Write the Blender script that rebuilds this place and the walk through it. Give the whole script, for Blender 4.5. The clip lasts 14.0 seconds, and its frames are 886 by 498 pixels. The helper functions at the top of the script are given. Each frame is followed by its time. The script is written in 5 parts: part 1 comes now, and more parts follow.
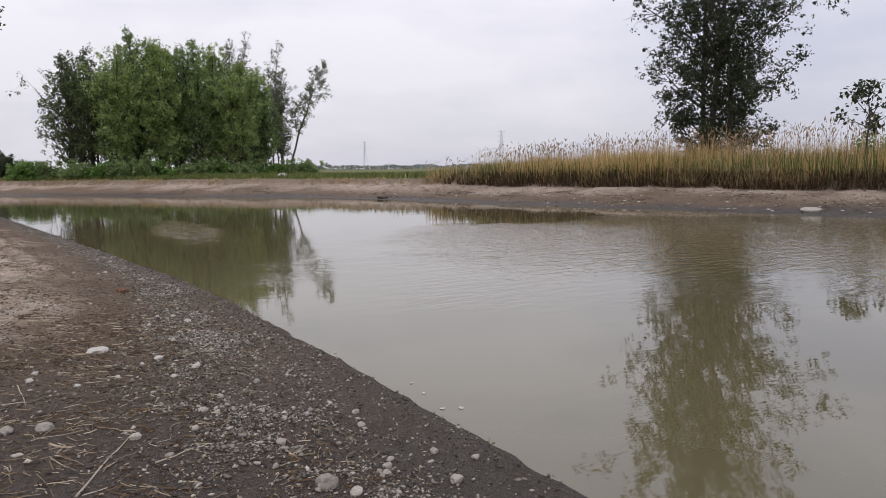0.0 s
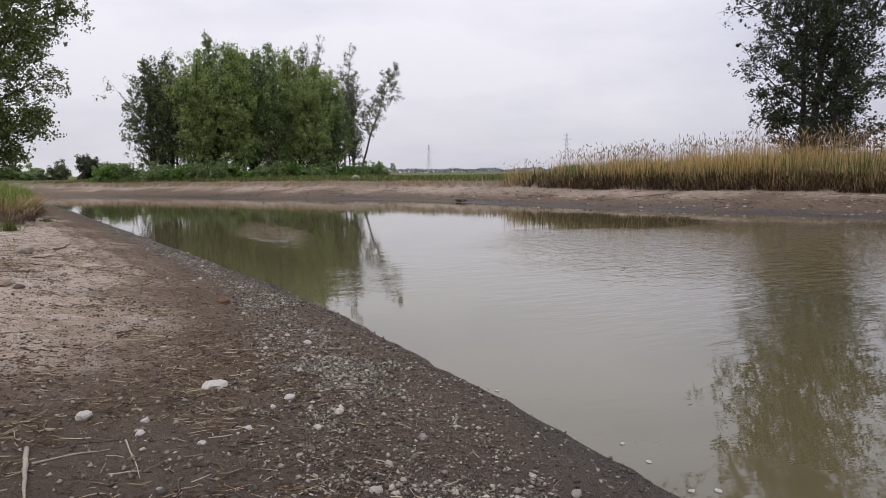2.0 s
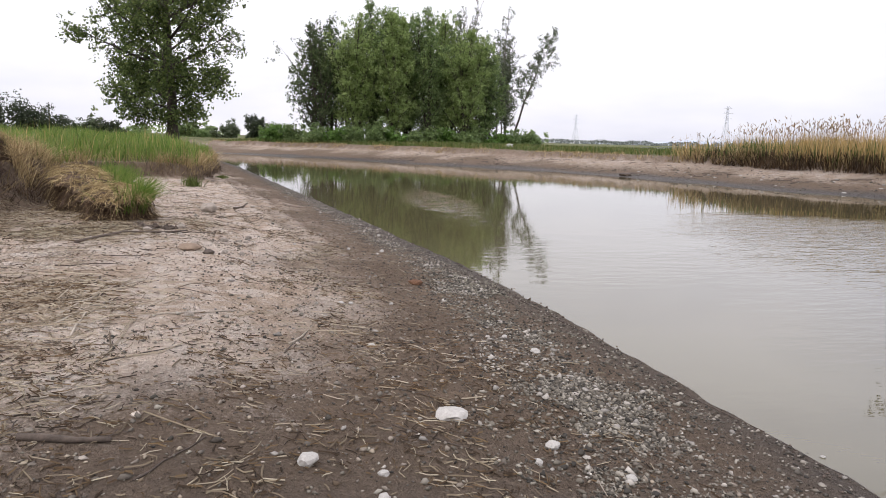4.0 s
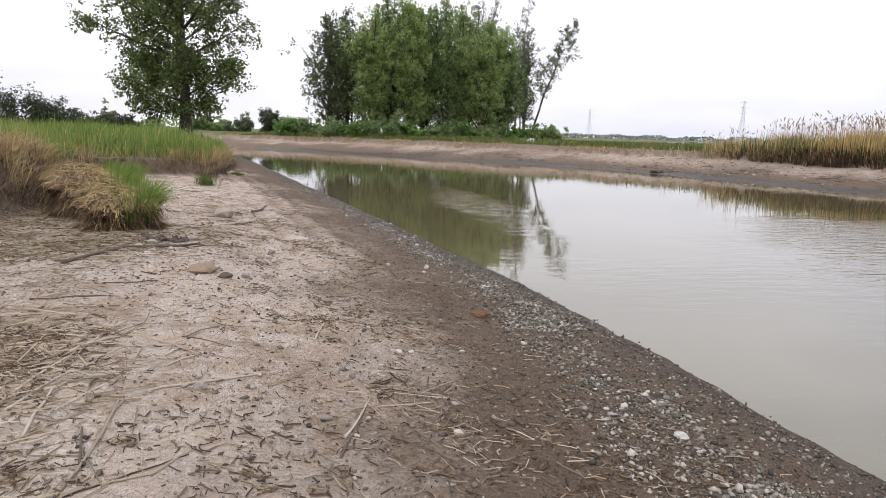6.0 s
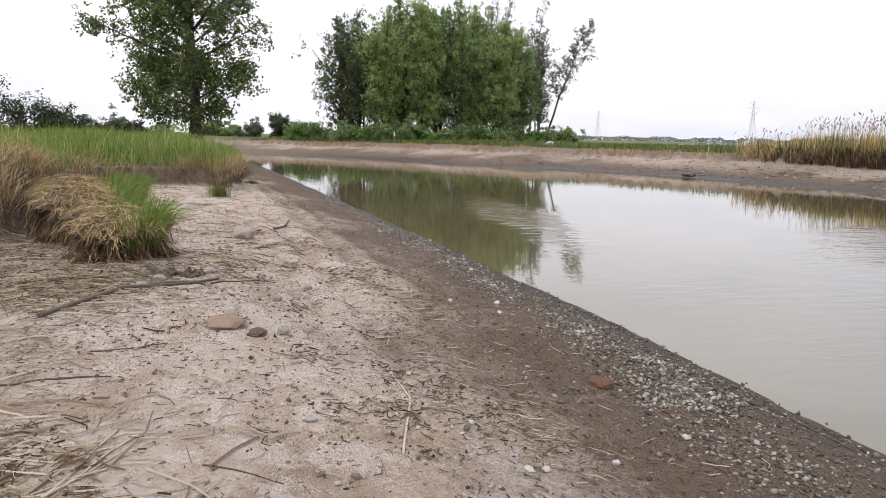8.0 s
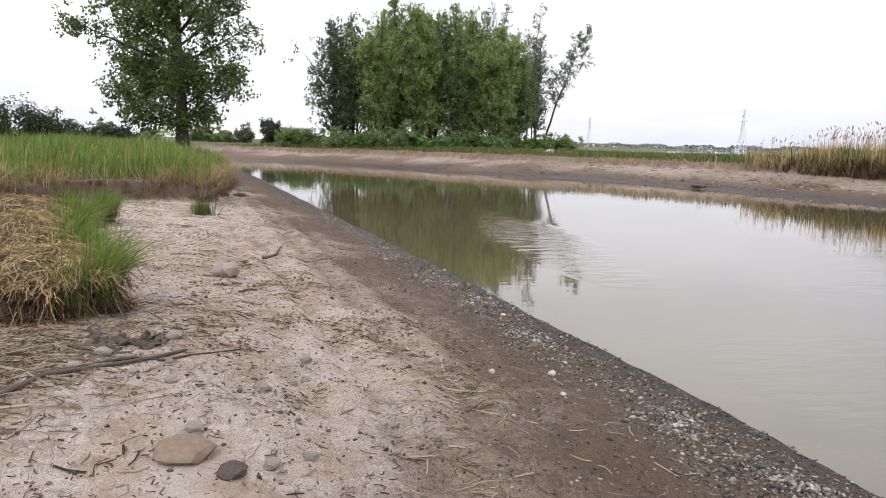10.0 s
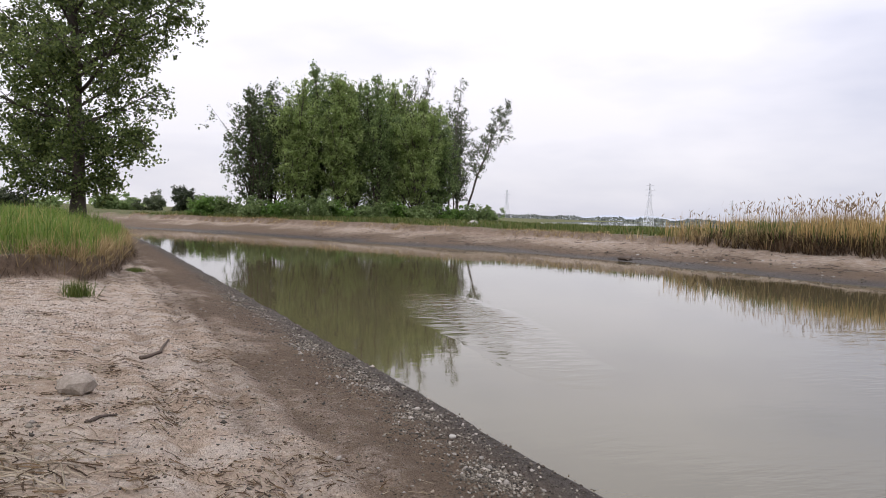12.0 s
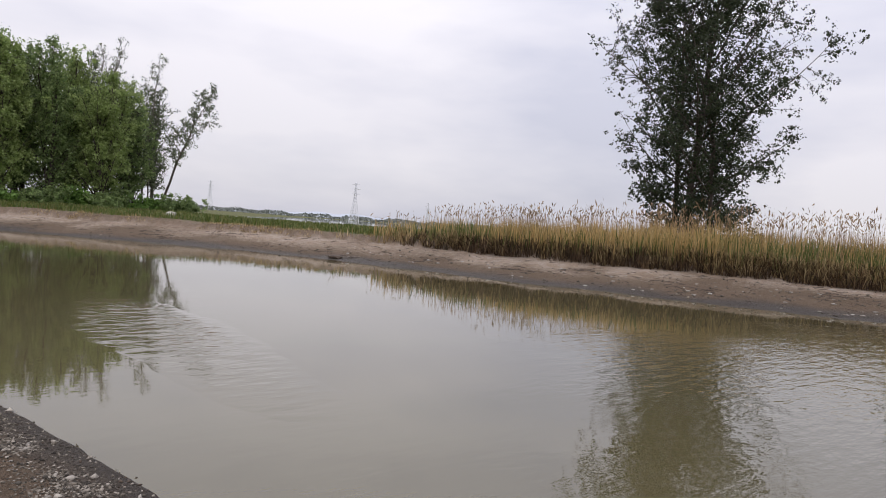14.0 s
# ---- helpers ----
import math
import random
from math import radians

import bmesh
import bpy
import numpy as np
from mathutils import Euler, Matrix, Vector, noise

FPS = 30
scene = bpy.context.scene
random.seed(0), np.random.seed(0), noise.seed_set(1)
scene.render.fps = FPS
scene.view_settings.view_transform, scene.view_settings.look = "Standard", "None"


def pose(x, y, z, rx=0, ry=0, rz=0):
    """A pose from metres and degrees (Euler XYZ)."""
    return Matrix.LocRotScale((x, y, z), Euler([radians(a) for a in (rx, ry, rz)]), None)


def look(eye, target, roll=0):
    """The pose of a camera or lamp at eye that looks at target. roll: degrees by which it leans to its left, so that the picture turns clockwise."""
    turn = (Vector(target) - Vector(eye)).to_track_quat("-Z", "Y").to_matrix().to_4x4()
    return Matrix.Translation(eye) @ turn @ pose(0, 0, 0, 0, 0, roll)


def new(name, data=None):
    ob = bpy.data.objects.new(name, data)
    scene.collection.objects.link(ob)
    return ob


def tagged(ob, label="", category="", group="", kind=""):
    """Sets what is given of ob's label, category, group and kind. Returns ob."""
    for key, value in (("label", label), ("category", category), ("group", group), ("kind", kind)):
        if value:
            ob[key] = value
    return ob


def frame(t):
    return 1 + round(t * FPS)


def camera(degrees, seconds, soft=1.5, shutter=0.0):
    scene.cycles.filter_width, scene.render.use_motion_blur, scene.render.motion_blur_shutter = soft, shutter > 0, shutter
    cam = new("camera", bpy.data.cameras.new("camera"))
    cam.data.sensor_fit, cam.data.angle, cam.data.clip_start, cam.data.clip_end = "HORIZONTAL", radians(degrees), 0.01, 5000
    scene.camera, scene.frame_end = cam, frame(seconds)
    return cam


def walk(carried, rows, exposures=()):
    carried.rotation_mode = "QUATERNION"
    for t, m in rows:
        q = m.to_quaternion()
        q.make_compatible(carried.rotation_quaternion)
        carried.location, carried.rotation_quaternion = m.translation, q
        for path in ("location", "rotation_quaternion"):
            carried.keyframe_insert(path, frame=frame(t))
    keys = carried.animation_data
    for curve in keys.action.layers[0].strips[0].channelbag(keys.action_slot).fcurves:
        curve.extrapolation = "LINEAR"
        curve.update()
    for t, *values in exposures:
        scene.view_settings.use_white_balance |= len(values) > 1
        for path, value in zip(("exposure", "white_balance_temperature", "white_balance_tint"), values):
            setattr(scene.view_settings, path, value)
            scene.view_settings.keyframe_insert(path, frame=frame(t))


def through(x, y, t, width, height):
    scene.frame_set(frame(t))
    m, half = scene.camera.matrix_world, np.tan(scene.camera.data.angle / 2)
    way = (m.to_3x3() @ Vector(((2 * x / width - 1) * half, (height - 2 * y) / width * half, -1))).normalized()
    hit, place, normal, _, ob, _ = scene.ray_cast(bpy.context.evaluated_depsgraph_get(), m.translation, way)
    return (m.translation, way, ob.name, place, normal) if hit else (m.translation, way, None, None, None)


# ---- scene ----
cam = camera(66.4, 14.0, soft=0.7)
PATH = [
    (0, (0.022, -0.106, 1.881), (1.094, 1.566, 1.642), -0.8),
    (0.5, (0.0, 0.305, 1.842), (1.07, 1.978, 1.609), -0.5),
    (1, (-0.057, 0.746, 1.847), (1.012, 2.421, 1.62), -0.7),
    (1.5, (-0.082, 1.192, 1.827), (0.982, 2.87, 1.596), -0.6),
    (2, (-0.108, 1.65, 1.791), (0.806, 3.415, 1.565), -0.7),
    (2.5, (-0.15, 2.101, 1.771), (0.686, 3.904, 1.547), 1.7),
    (3, (-0.233, 2.503, 1.766), (0.4, 4.378, 1.475), 2.0),
    (5.5, (-0.601, 4.419, 1.82), (-0.099, 6.326, 1.49), 1.3),
    (6, (-0.56, 4.87, 1.804), (-0.062, 6.778, 1.468), 1.5),
    (6.5, (-0.576, 5.331, 1.795), (-0.08, 7.24, 1.465), 1.6),
    (7, (-0.628, 5.781, 1.8), (-0.134, 7.69, 1.469), 1.5),
    (7.5, (-0.713, 6.205, 1.793), (-0.232, 8.119, 1.467), 1.2),
    (8, (-0.802, 6.648, 1.803), (-0.328, 8.563, 1.476), 1.0),
    (10.5, (-0.755, 8.764, 1.918), (-0.253, 10.675, 1.611), 1.3),
    (11, (-0.654, 9.164, 1.917), (-0.157, 11.08, 1.635), 1.1),
    (11.5, (-0.561, 9.55, 1.931), (-0.013, 11.468, 1.793), 1.5),
    (12, (-0.465, 9.954, 1.932), (0.258, 11.816, 1.832), 1.8),
    (12.5, (-0.369, 10.328, 1.915), (0.455, 12.148, 1.815), 2.6),
    (13, (-0.233, 10.64, 1.939), (0.725, 12.394, 1.847), 2.6),
    (13.5, (-0.06, 10.9, 1.951), (1.226, 12.43, 1.87), 3.9),
    (14, (0.118, 11.133, 1.951), (1.548, 12.529, 1.883), 4.1),
]
EXPOSURES = [(0.0, -0.28, 6420, 14), (1.5, -0.3, 6420, 14), (2.2, -0.32, 6420, 14), (3.0, 0.06, 6450, 14), (5.5, 0.2, 6400, 13), (8.0, 0.25, 6400, 13), (11.0, 0.23, 6400, 13), (12.0, -0.08, 6450, 14), (13.0, -0.34, 6500, 14), (13.5, -0.36, 6500, 14), (14.0, -0.27, 6500, 14)]
walk(cam, [(t, look(eye, target, roll)) for t, eye, target, roll in PATH], EXPOSURES)

# ---- sky, sun and exposure ----
world = bpy.data.worlds.new("overcast_sky")
scene.world = world
world.use_nodes = True
wn, wl = world.node_tree.nodes, world.node_tree.links
wn.clear()
w_out = wn.new("ShaderNodeOutputWorld")
w_bg = wn.new("ShaderNodeBackground")
w_sky = wn.new("ShaderNodeTexSky")
w_sky.sky_type, w_sky.sun_disc = "NISHITA", False
w_sky.sun_elevation, w_sky.sun_rotation = radians(50), radians(-141)
w_co = wn.new("ShaderNodeTexCoord")
w_map = wn.new("ShaderNodeMapping")
w_map.inputs["Scale"].default_value = (1.0, 1.0, 3.4)
w_noise = wn.new("ShaderNodeTexNoise")
w_noise.inputs["Scale"].default_value, w_noise.inputs["Detail"].default_value = 1.7, 5.0
w_noise.inputs["Roughness"].default_value = 0.5
w_ramp = wn.new("ShaderNodeValToRGB")
w_ramp.color_ramp.elements[0].position, w_ramp.color_ramp.elements[0].color = 0.36, (0.70, 0.72, 0.82, 1)
w_ramp.color_ramp.elements[1].position, w_ramp.color_ramp.elements[1].color = 0.60, (0.97, 0.96, 1.0, 1)
w_skyk = wn.new("ShaderNodeMix")
w_skyk.data_type, w_skyk.blend_type = "RGBA", "MULTIPLY"
w_skyk.inputs[0].default_value = 1.0
w_skyk.inputs[7].default_value = (0.1, 0.1, 0.1, 1)
w_mix = wn.new("ShaderNodeMix")
w_mix.data_type = "RGBA"
w_mix.inputs[0].default_value = 0.92
wl.new(w_co.outputs["Generated"], w_map.inputs["Vector"])
wl.new(w_map.outputs["Vector"], w_noise.inputs["Vector"])
wl.new(w_noise.outputs["Fac"], w_ramp.inputs["Fac"])
wl.new(w_sky.outputs["Color"], w_skyk.inputs[6])
wl.new(w_skyk.outputs[2], w_mix.inputs[6])
w_sep = wn.new("ShaderNodeSeparateXYZ")
wl.new(w_co.outputs["Generated"], w_sep.inputs[0])
w_grad = wn.new("ShaderNodeMapRange")
w_grad.inputs["From Min"].default_value, w_grad.inputs["From Max"].default_value = 0.05, 0.6
w_grad.inputs["To Min"].default_value, w_grad.inputs["To Max"].default_value = 1.0, 1.7
wl.new(w_sep.outputs["Z"], w_grad.inputs["Value"])
w_up = wn.new("ShaderNodeVectorMath")
w_up.operation = "SCALE"
wl.new(w_ramp.outputs["Color"], w_up.inputs[0])
wl.new(w_grad.outputs["Result"], w_up.inputs["Scale"])
wl.new(w_up.outputs["Vector"], w_mix.inputs[7])
wl.new(w_mix.outputs[2], w_bg.inputs["Color"])
w_bg.inputs["Strength"].default_value = 1.0
wl.new(w_bg.outputs["Background"], w_out.inputs["Surface"])

sun = new("sun", bpy.data.lights.new("sun", "SUN"))
sun.data.energy, sun.data.angle, sun.data.color = 1.4, radians(20), (1.0, 0.97, 0.93)
sun.matrix_world = look((-20, -25, 38), (0, 0, 0))

# ---- materials ----


def material(name):
    m = bpy.data.materials.new(name)
    m.use_nodes = True
    return m, m.node_tree.nodes, m.node_tree.links, m.node_tree.nodes["Principled BSDF"]


def ramp(nodes, stops):
    r = nodes.new("ShaderNodeValToRGB")
    while len(r.color_ramp.elements) < len(stops):
        r.color_ramp.elements.new(0.5)
    for e, (p, c) in zip(r.color_ramp.elements, stops):
        e.position, e.color = p, (*c, 1)
    return r


def noise_node(nodes, links, scale, detail=4.0, rough=0.55, vector=None):
    n = nodes.new("ShaderNodeTexNoise")
    n.inputs["Scale"].default_value, n.inputs["Detail"].default_value, n.inputs["Roughness"].default_value = scale, detail, rough
    if vector is not None:
        links.new(vector, n.inputs["Vector"])
    return n


def mixed(nodes, links, fac, a, b, blend="MIX"):
    m = nodes.new("ShaderNodeMix")
    m.data_type, m.blend_type = "RGBA", blend
    for socket, value in ((m.inputs[0], fac), (m.inputs[6], a), (m.inputs[7], b)):
        if isinstance(value, (int, float)):
            socket.default_value = value
        elif isinstance(value, tuple):
            socket.default_value = (*value, 1)
        else:
            links.new(value, socket)
    return m.outputs[2]


def maths(nodes, links, op, a, b=0.0, clamp=False):
    m = nodes.new("ShaderNodeMath")
    m.operation, m.use_clamp = op, clamp
    for socket, value in zip(m.inputs, (a, b)):
        if isinstance(value, (int, float)):
            socket.default_value = value
        else:
            links.new(value, socket)
    return m.outputs[0]


def bump(nodes, links, height, strength, distance, before=None):
    b = nodes.new("ShaderNodeBump")
    b.inputs["Strength"].default_value, b.inputs["Distance"].default_value = strength, distance
    links.new(height, b.inputs["Height"])
    if before is not None:
        links.new(before, b.inputs["Normal"])
    return b.outputs["Normal"]


def leaf_material(name, colours, through=0.35, rough=0.5):
    """Leaves or blades: a colour for each island out of a ramp, with light passing through."""
    m, n, l, p = material(name)
    geo = n.new("ShaderNodeNewGeometry")
    r = ramp(n, [(i / max(1, len(colours) - 1), c) for i, c in enumerate(colours)])
    l.new(geo.outputs["Random Per Island"], r.inputs["Fac"])
    co = n.new("ShaderNodeTexCoord")
    big = noise_node(n, l, 0.35, 3, 0.5, co.outputs["Object"])
    shade = ramp(n, [(0.3, (0.7, 0.72, 0.66)), (0.7, (1.0, 1.0, 1.0))])
    l.new(big.outputs["Fac"], shade.inputs["Fac"])
    col = mixed(n, l, 1.0, r.outputs["Color"], shade.outputs["Color"], "MULTIPLY")
    l.new(col, p.inputs["Base Color"])
    p.inputs["Roughness"].default_value = rough
    p.inputs["Specular IOR Level"].default_value = 0.3
    t = n.new("ShaderNodeBsdfTranslucent")
    l.new(col, t.inputs["Color"])
    ms = n.new("ShaderNodeMixShader")
    ms.inputs[0].default_value = through
    l.new(p.outputs[0], ms.inputs[1])
    l.new(t.outputs[0], ms.inputs[2])
    l.new(ms.outputs[0], n["Material Output"].inputs["Surface"])
    return m


def rough_material(name, dark, light, scale, strength=0.5, distance=0.02, rough=0.9, vary=0.0):
    """Matt stuff with two scales of mottling; vary: how far single objects or islands differ."""
    m, n, l, p = material(name)
    co = n.new("ShaderNodeTexCoord")
    a = noise_node(n, l, scale, 6, 0.65, co.outputs["Object"])
    b = noise_node(n, l, scale * 7, 4, 0.6, co.outputs["Object"])
    r = ramp(n, [(0.3, dark), (0.7, light)])
    l.new(maths(n, l, "ADD", maths(n, l, "MULTIPLY", a.outputs["Fac"], 0.65), maths(n, l, "MULTIPLY", b.outputs["Fac"], 0.35)), r.inputs["Fac"])
    col = r.outputs["Color"]
    if vary:
        info, geo = n.new("ShaderNodeObjectInfo"), n.new("ShaderNodeNewGeometry")
        s = maths(n, l, "FRACT", maths(n, l, "ADD", info.outputs["Random"], geo.outputs["Random Per Island"]))
        v = ramp(n, [(0.0, (1 - vary,) * 3), (0.6, (1.0, 1.0, 1.0)), (1.0, (1 + vary, 1 + vary * 0.95, 1 + vary * 0.88))])
        l.new(s, v.inputs["Fac"])
        col = mixed(n, l, 1.0, col, v.outputs["Color"], "MULTIPLY")
    l.new(col, p.inputs["Base Color"])
    p.inputs["Roughness"].default_value = rough
    p.inputs["Specular IOR Level"].default_value = 0.25
    l.new(bump(n, l, b.outputs["Fac"], strength, distance), p.inputs["Normal"])
    return m


def ground_material():
    m, n, l, p = material("mud_and_sand")
    co = n.new("ShaderNodeTexCoord")
    pos = co.outputs["Object"]

    def attribute(name):
        a = n.new("ShaderNodeAttribute")
        a.attribute_name = name
        return a.outputs["Fac"]

    wide = noise_node(n, l, 0.9, 6, 0.6, pos)
    mid = noise_node(n, l, 5.0, 6, 0.65, pos)
    fine = noise_node(n, l, 42.0, 5, 0.7, pos)
    grit = noise_node(n, l, 160.0, 3, 0.6, pos)
    # dry silt: pale grey to tan
    dry = ramp(n, [(0.36, (0.38, 0.285, 0.205)), (0.475, (0.53, 0.415, 0.318)), (0.54, (0.62, 0.51, 0.415)), (0.67, (0.68, 0.59, 0.505))])
    l.new(maths(n, l, "ADD", maths(n, l, "MULTIPLY", wide.outputs["Fac"], 0.5), maths(n, l, "MULTIPLY", mid.outputs["Fac"], 0.5)), dry.inputs["Fac"])
    # thin pale crust, broken away in patches with sharp edges
    crust = noise_node(n, l, 2.6, 9, 0.72, pos)
    flake = ramp(n, [(0.49, (0, 0, 0)), (0.545, (1, 1, 1))])
    l.new(crust.outputs["Fac"], flake.inputs["Fac"])
    dried = mixed(n, l, maths(n, l, "MULTIPLY", flake.outputs["Color"], 0.7), dry.outputs["Color"], (0.69, 0.605, 0.525))
    pit = noise_node(n, l, 11.0, 6, 0.75, pos)
    hole = ramp(n, [(0.32, (0.6, 0.53, 0.46)), (0.41, (1, 1, 1))])
    l.new(pit.outputs["Fac"], hole.inputs["Fac"])
    dried = mixed(n, l, 1.0, dried, hole.outputs["Color"], "MULTIPLY")
    moist = ramp(n, [(0.3, (0.10, 0.070, 0.047)), (0.7, (0.215, 0.155, 0.107))])
    l.new(maths(n, l, "ADD", maths(n, l, "MULTIPLY", mid.outputs["Fac"], 0.6), maths(n, l, "MULTIPLY", fine.outputs["Fac"], 0.4)), moist.inputs["Fac"])
    wet = ramp(n, [(0.35, (0.044, 0.037, 0.032)), (0.7, (0.112, 0.096, 0.083))])
    l.new(fine.outputs["Fac"], wet.inputs["Fac"])
    soil = ramp(n, [(0.3, (0.09, 0.062, 0.042)), (0.7, (0.25, 0.18, 0.128))])
    l.new(mid.outputs["Fac"], soil.inputs["Fac"])
    turf = ramp(n, [(0.3, (0.05, 0.07, 0.02)), (0.7, (0.16, 0.15, 0.06))])
    l.new(mid.outputs["Fac"], turf.inputs["Fac"])
    # ragged edge between the dry and the moist ground
    rag = maths(n, l, "ADD", attribute("moist"), maths(n, l, "MULTIPLY", maths(n, l, "SUBTRACT", mid.outputs["Fac"], 0.5), 1.1))
    rag = maths(n, l, "ADD", rag, maths(n, l, "MULTIPLY", maths(n, l, "SUBTRACT", fine.outputs["Fac"], 0.5), 1.1))
    sharp = ramp(n, [(0.12, (0, 0, 0)), (0.9, (1, 1, 1))])
    l.new(rag, sharp.inputs["Fac"])
    col = mixed(n, l, sharp.outputs["Color"], dried, moist.outputs["Color"])
    wetf = maths(n, l, "ADD", attribute("wet"), maths(n, l, "MULTIPLY", maths(n, l, "SUBTRACT", fine.outputs["Fac"], 0.5), 0.35), True)
    col = mixed(n, l, wetf, col, wet.outputs["Color"])
    col = mixed(n, l, attribute("soil"), col, soil.outputs["Color"])
    col = mixed(n, l, attribute("turf"), col, turf.outputs["Color"])
    lump = noise_node(n, l, 17.0, 5, 0.7, pos)
    tint = ramp(n, [(0.33, (0.45, 0.41, 0.37)), (0.40, (0.96, 0.95, 0.94)), (0.58, (1.0, 1.0, 1.0)), (0.66, (1.2, 1.19, 1.17))])
    l.new(lump.outputs["Fac"], tint.inputs["Fac"])
    col = mixed(n, l, 0.9, col, tint.outputs["Color"], "MULTIPLY")
    speck = ramp(n, [(0.30, (0.6, 0.58, 0.55)), (0.42, (1, 1, 1)), (0.66, (1, 1, 1)), (0.75, (1.3, 1.28, 1.25))])
    l.new(grit.outputs["Fac"], speck.inputs["Fac"])
    col = mixed(n, l, 0.75, col, speck.outputs["Color"], "MULTIPLY")
    # shrinkage cracks in the dried silt
    warp = noise_node(n, l, 6.0, 3, 0.5, pos)
    moved = mixed(n, l, 0.12, pos, warp.outputs["Color"], "ADD")
    vor = n.new("ShaderNodeTexVoronoi")
    vor.feature = "DISTANCE_TO_EDGE"
    vor.inputs["Scale"].default_value = 12.0
    l.new(moved, vor.inputs["Vector"])
    line = ramp(n, [(0.0, (0, 0, 0)), (0.035, (1, 1, 1))])
    l.new(vor.outputs["Distance"], line.inputs["Fac"])
    cracked = maths(n, l, "MULTIPLY", attribute("crack"), maths(n, l, "SUBTRACT", 1.0, line.outputs["Color"]))
    col = mixed(n, l, maths(n, l, "MULTIPLY", cracked, 0.55), col, (0.10, 0.085, 0.07))
    l.new(col, p.inputs["Base Color"])
    rr = maths(n, l, "SUBTRACT", 0.95, maths(n, l, "MULTIPLY", attribute("wet"), 0.35))
    l.new(rr, p.inputs["Roughness"])
    p.inputs["Specular IOR Level"].default_value = 0.3
    nm = bump(n, l, mid.outputs["Fac"], 0.9, 0.08)
    nm = bump(n, l, pit.outputs["Fac"], 1.0, 0.05, nm)
    nm = bump(n, l, flake.outputs["Color"], 0.6, 0.008, nm)
    nm = bump(n, l, lump.outputs["Fac"], 1.0, 0.06, nm)
    nm = bump(n, l, fine.outputs["Fac"], 1.0, 0.03, nm)
    nm = bump(n, l, grit.outputs["Fac"], 0.8, 0.009, nm)
    nm = bump(n, l, maths(n, l, "SUBTRACT", 1.0, cracked), 0.9, 0.02, nm)
    l.new(nm, p.inputs["Normal"])
    return m


def water_material():
    m, n, l, p = material("murky_water")
    co = n.new("ShaderNodeTexCoord")
    pos = co.outputs["Object"]
    tone = noise_node(n, l, 0.12, 3, 0.5, pos)
    r = ramp(n, [(0.3, (0.090, 0.077, 0.038)), (0.7, (0.106, 0.091, 0.050))])
    l.new(tone.outputs["Fac"], r.inputs["Fac"])
    l.new(r.outputs["Color"], p.inputs["Base Color"])
    p.inputs["Roughness"].default_value = 0.02
    p.inputs["IOR"].default_value = 1.7
    p.inputs["Specular IOR Level"].default_value = 0.5
    # breeze: patches where the ripples stand up, calm lanes between
    patch = noise_node(n, l, 0.22, 3, 0.55, pos)

    def gust(x, y, rx, ry, turn):
        g = n.new("ShaderNodeMapping")
        g.vector_type = "TEXTURE"
        g.inputs["Location"].default_value = (x, y, 0)
        g.inputs["Rotation"].default_value = (0, 0, radians(turn))
        g.inputs["Scale"].default_value = (rx, ry, 50)
        l.new(pos, g.inputs["Vector"])
        d = n.new("ShaderNodeVectorMath")
        d.operation = "LENGTH"
        l.new(g.outputs["Vector"], d.inputs[0])
        far = maths(n, l, "ADD", d.outputs["Value"], maths(n, l, "MULTIPLY", maths(n, l, "SUBTRACT", patch.outputs["Fac"], 0.5), 1.0))
        r2 = ramp(n, [(0.55, (1, 1, 1)), (1.0, (0, 0, 0))])
        l.new(far, r2.inputs["Fac"])
        return r2.outputs["Color"]

    squall = gust(4.7, 22.2, 1.15, 5.4, -5)
    windy = maths(n, l, "MAXIMUM", maths(n, l, "MULTIPLY", squall, 0.5), maths(n, l, "MULTIPLY", gust(15.0, 10.5, 12.0, 8.0, -15), 0.85))
    windy = maths(n, l, "ADD", maths(n, l, "MULTIPLY", windy, 0.96), 0.04)
    mr = n.new("ShaderNodeMapping")
    mr.inputs["Rotation"].default_value = (0, 0, radians(25))
    mr.inputs["Scale"].default_value = (0.55, 1.5, 1)
    l.new(pos, mr.inputs["Vector"])
    ripple = noise_node(n, l, 3.4, 3, 0.6, mr.outputs["Vector"])
    swell = noise_node(n, l, 0.9, 2, 0.5, mr.outputs["Vector"])
    chop = noise_node(n, l, 2.7, 2, 0.45, mr.outputs["Vector"])
    h = maths(n, l, "ADD", maths(n, l, "MULTIPLY", maths(n, l, "MULTIPLY", ripple.outputs["Fac"], windy), 0.026), maths(n, l, "MULTIPLY", swell.outputs["Fac"], 0.0011))
    h = maths(n, l, "ADD", h, maths(n, l, "MULTIPLY", maths(n, l, "MULTIPLY", chop.outputs["Fac"], squall), 0.034))
    l.new(bump(n, l, h, 1.0, 1.0), p.inputs["Normal"])
    return m


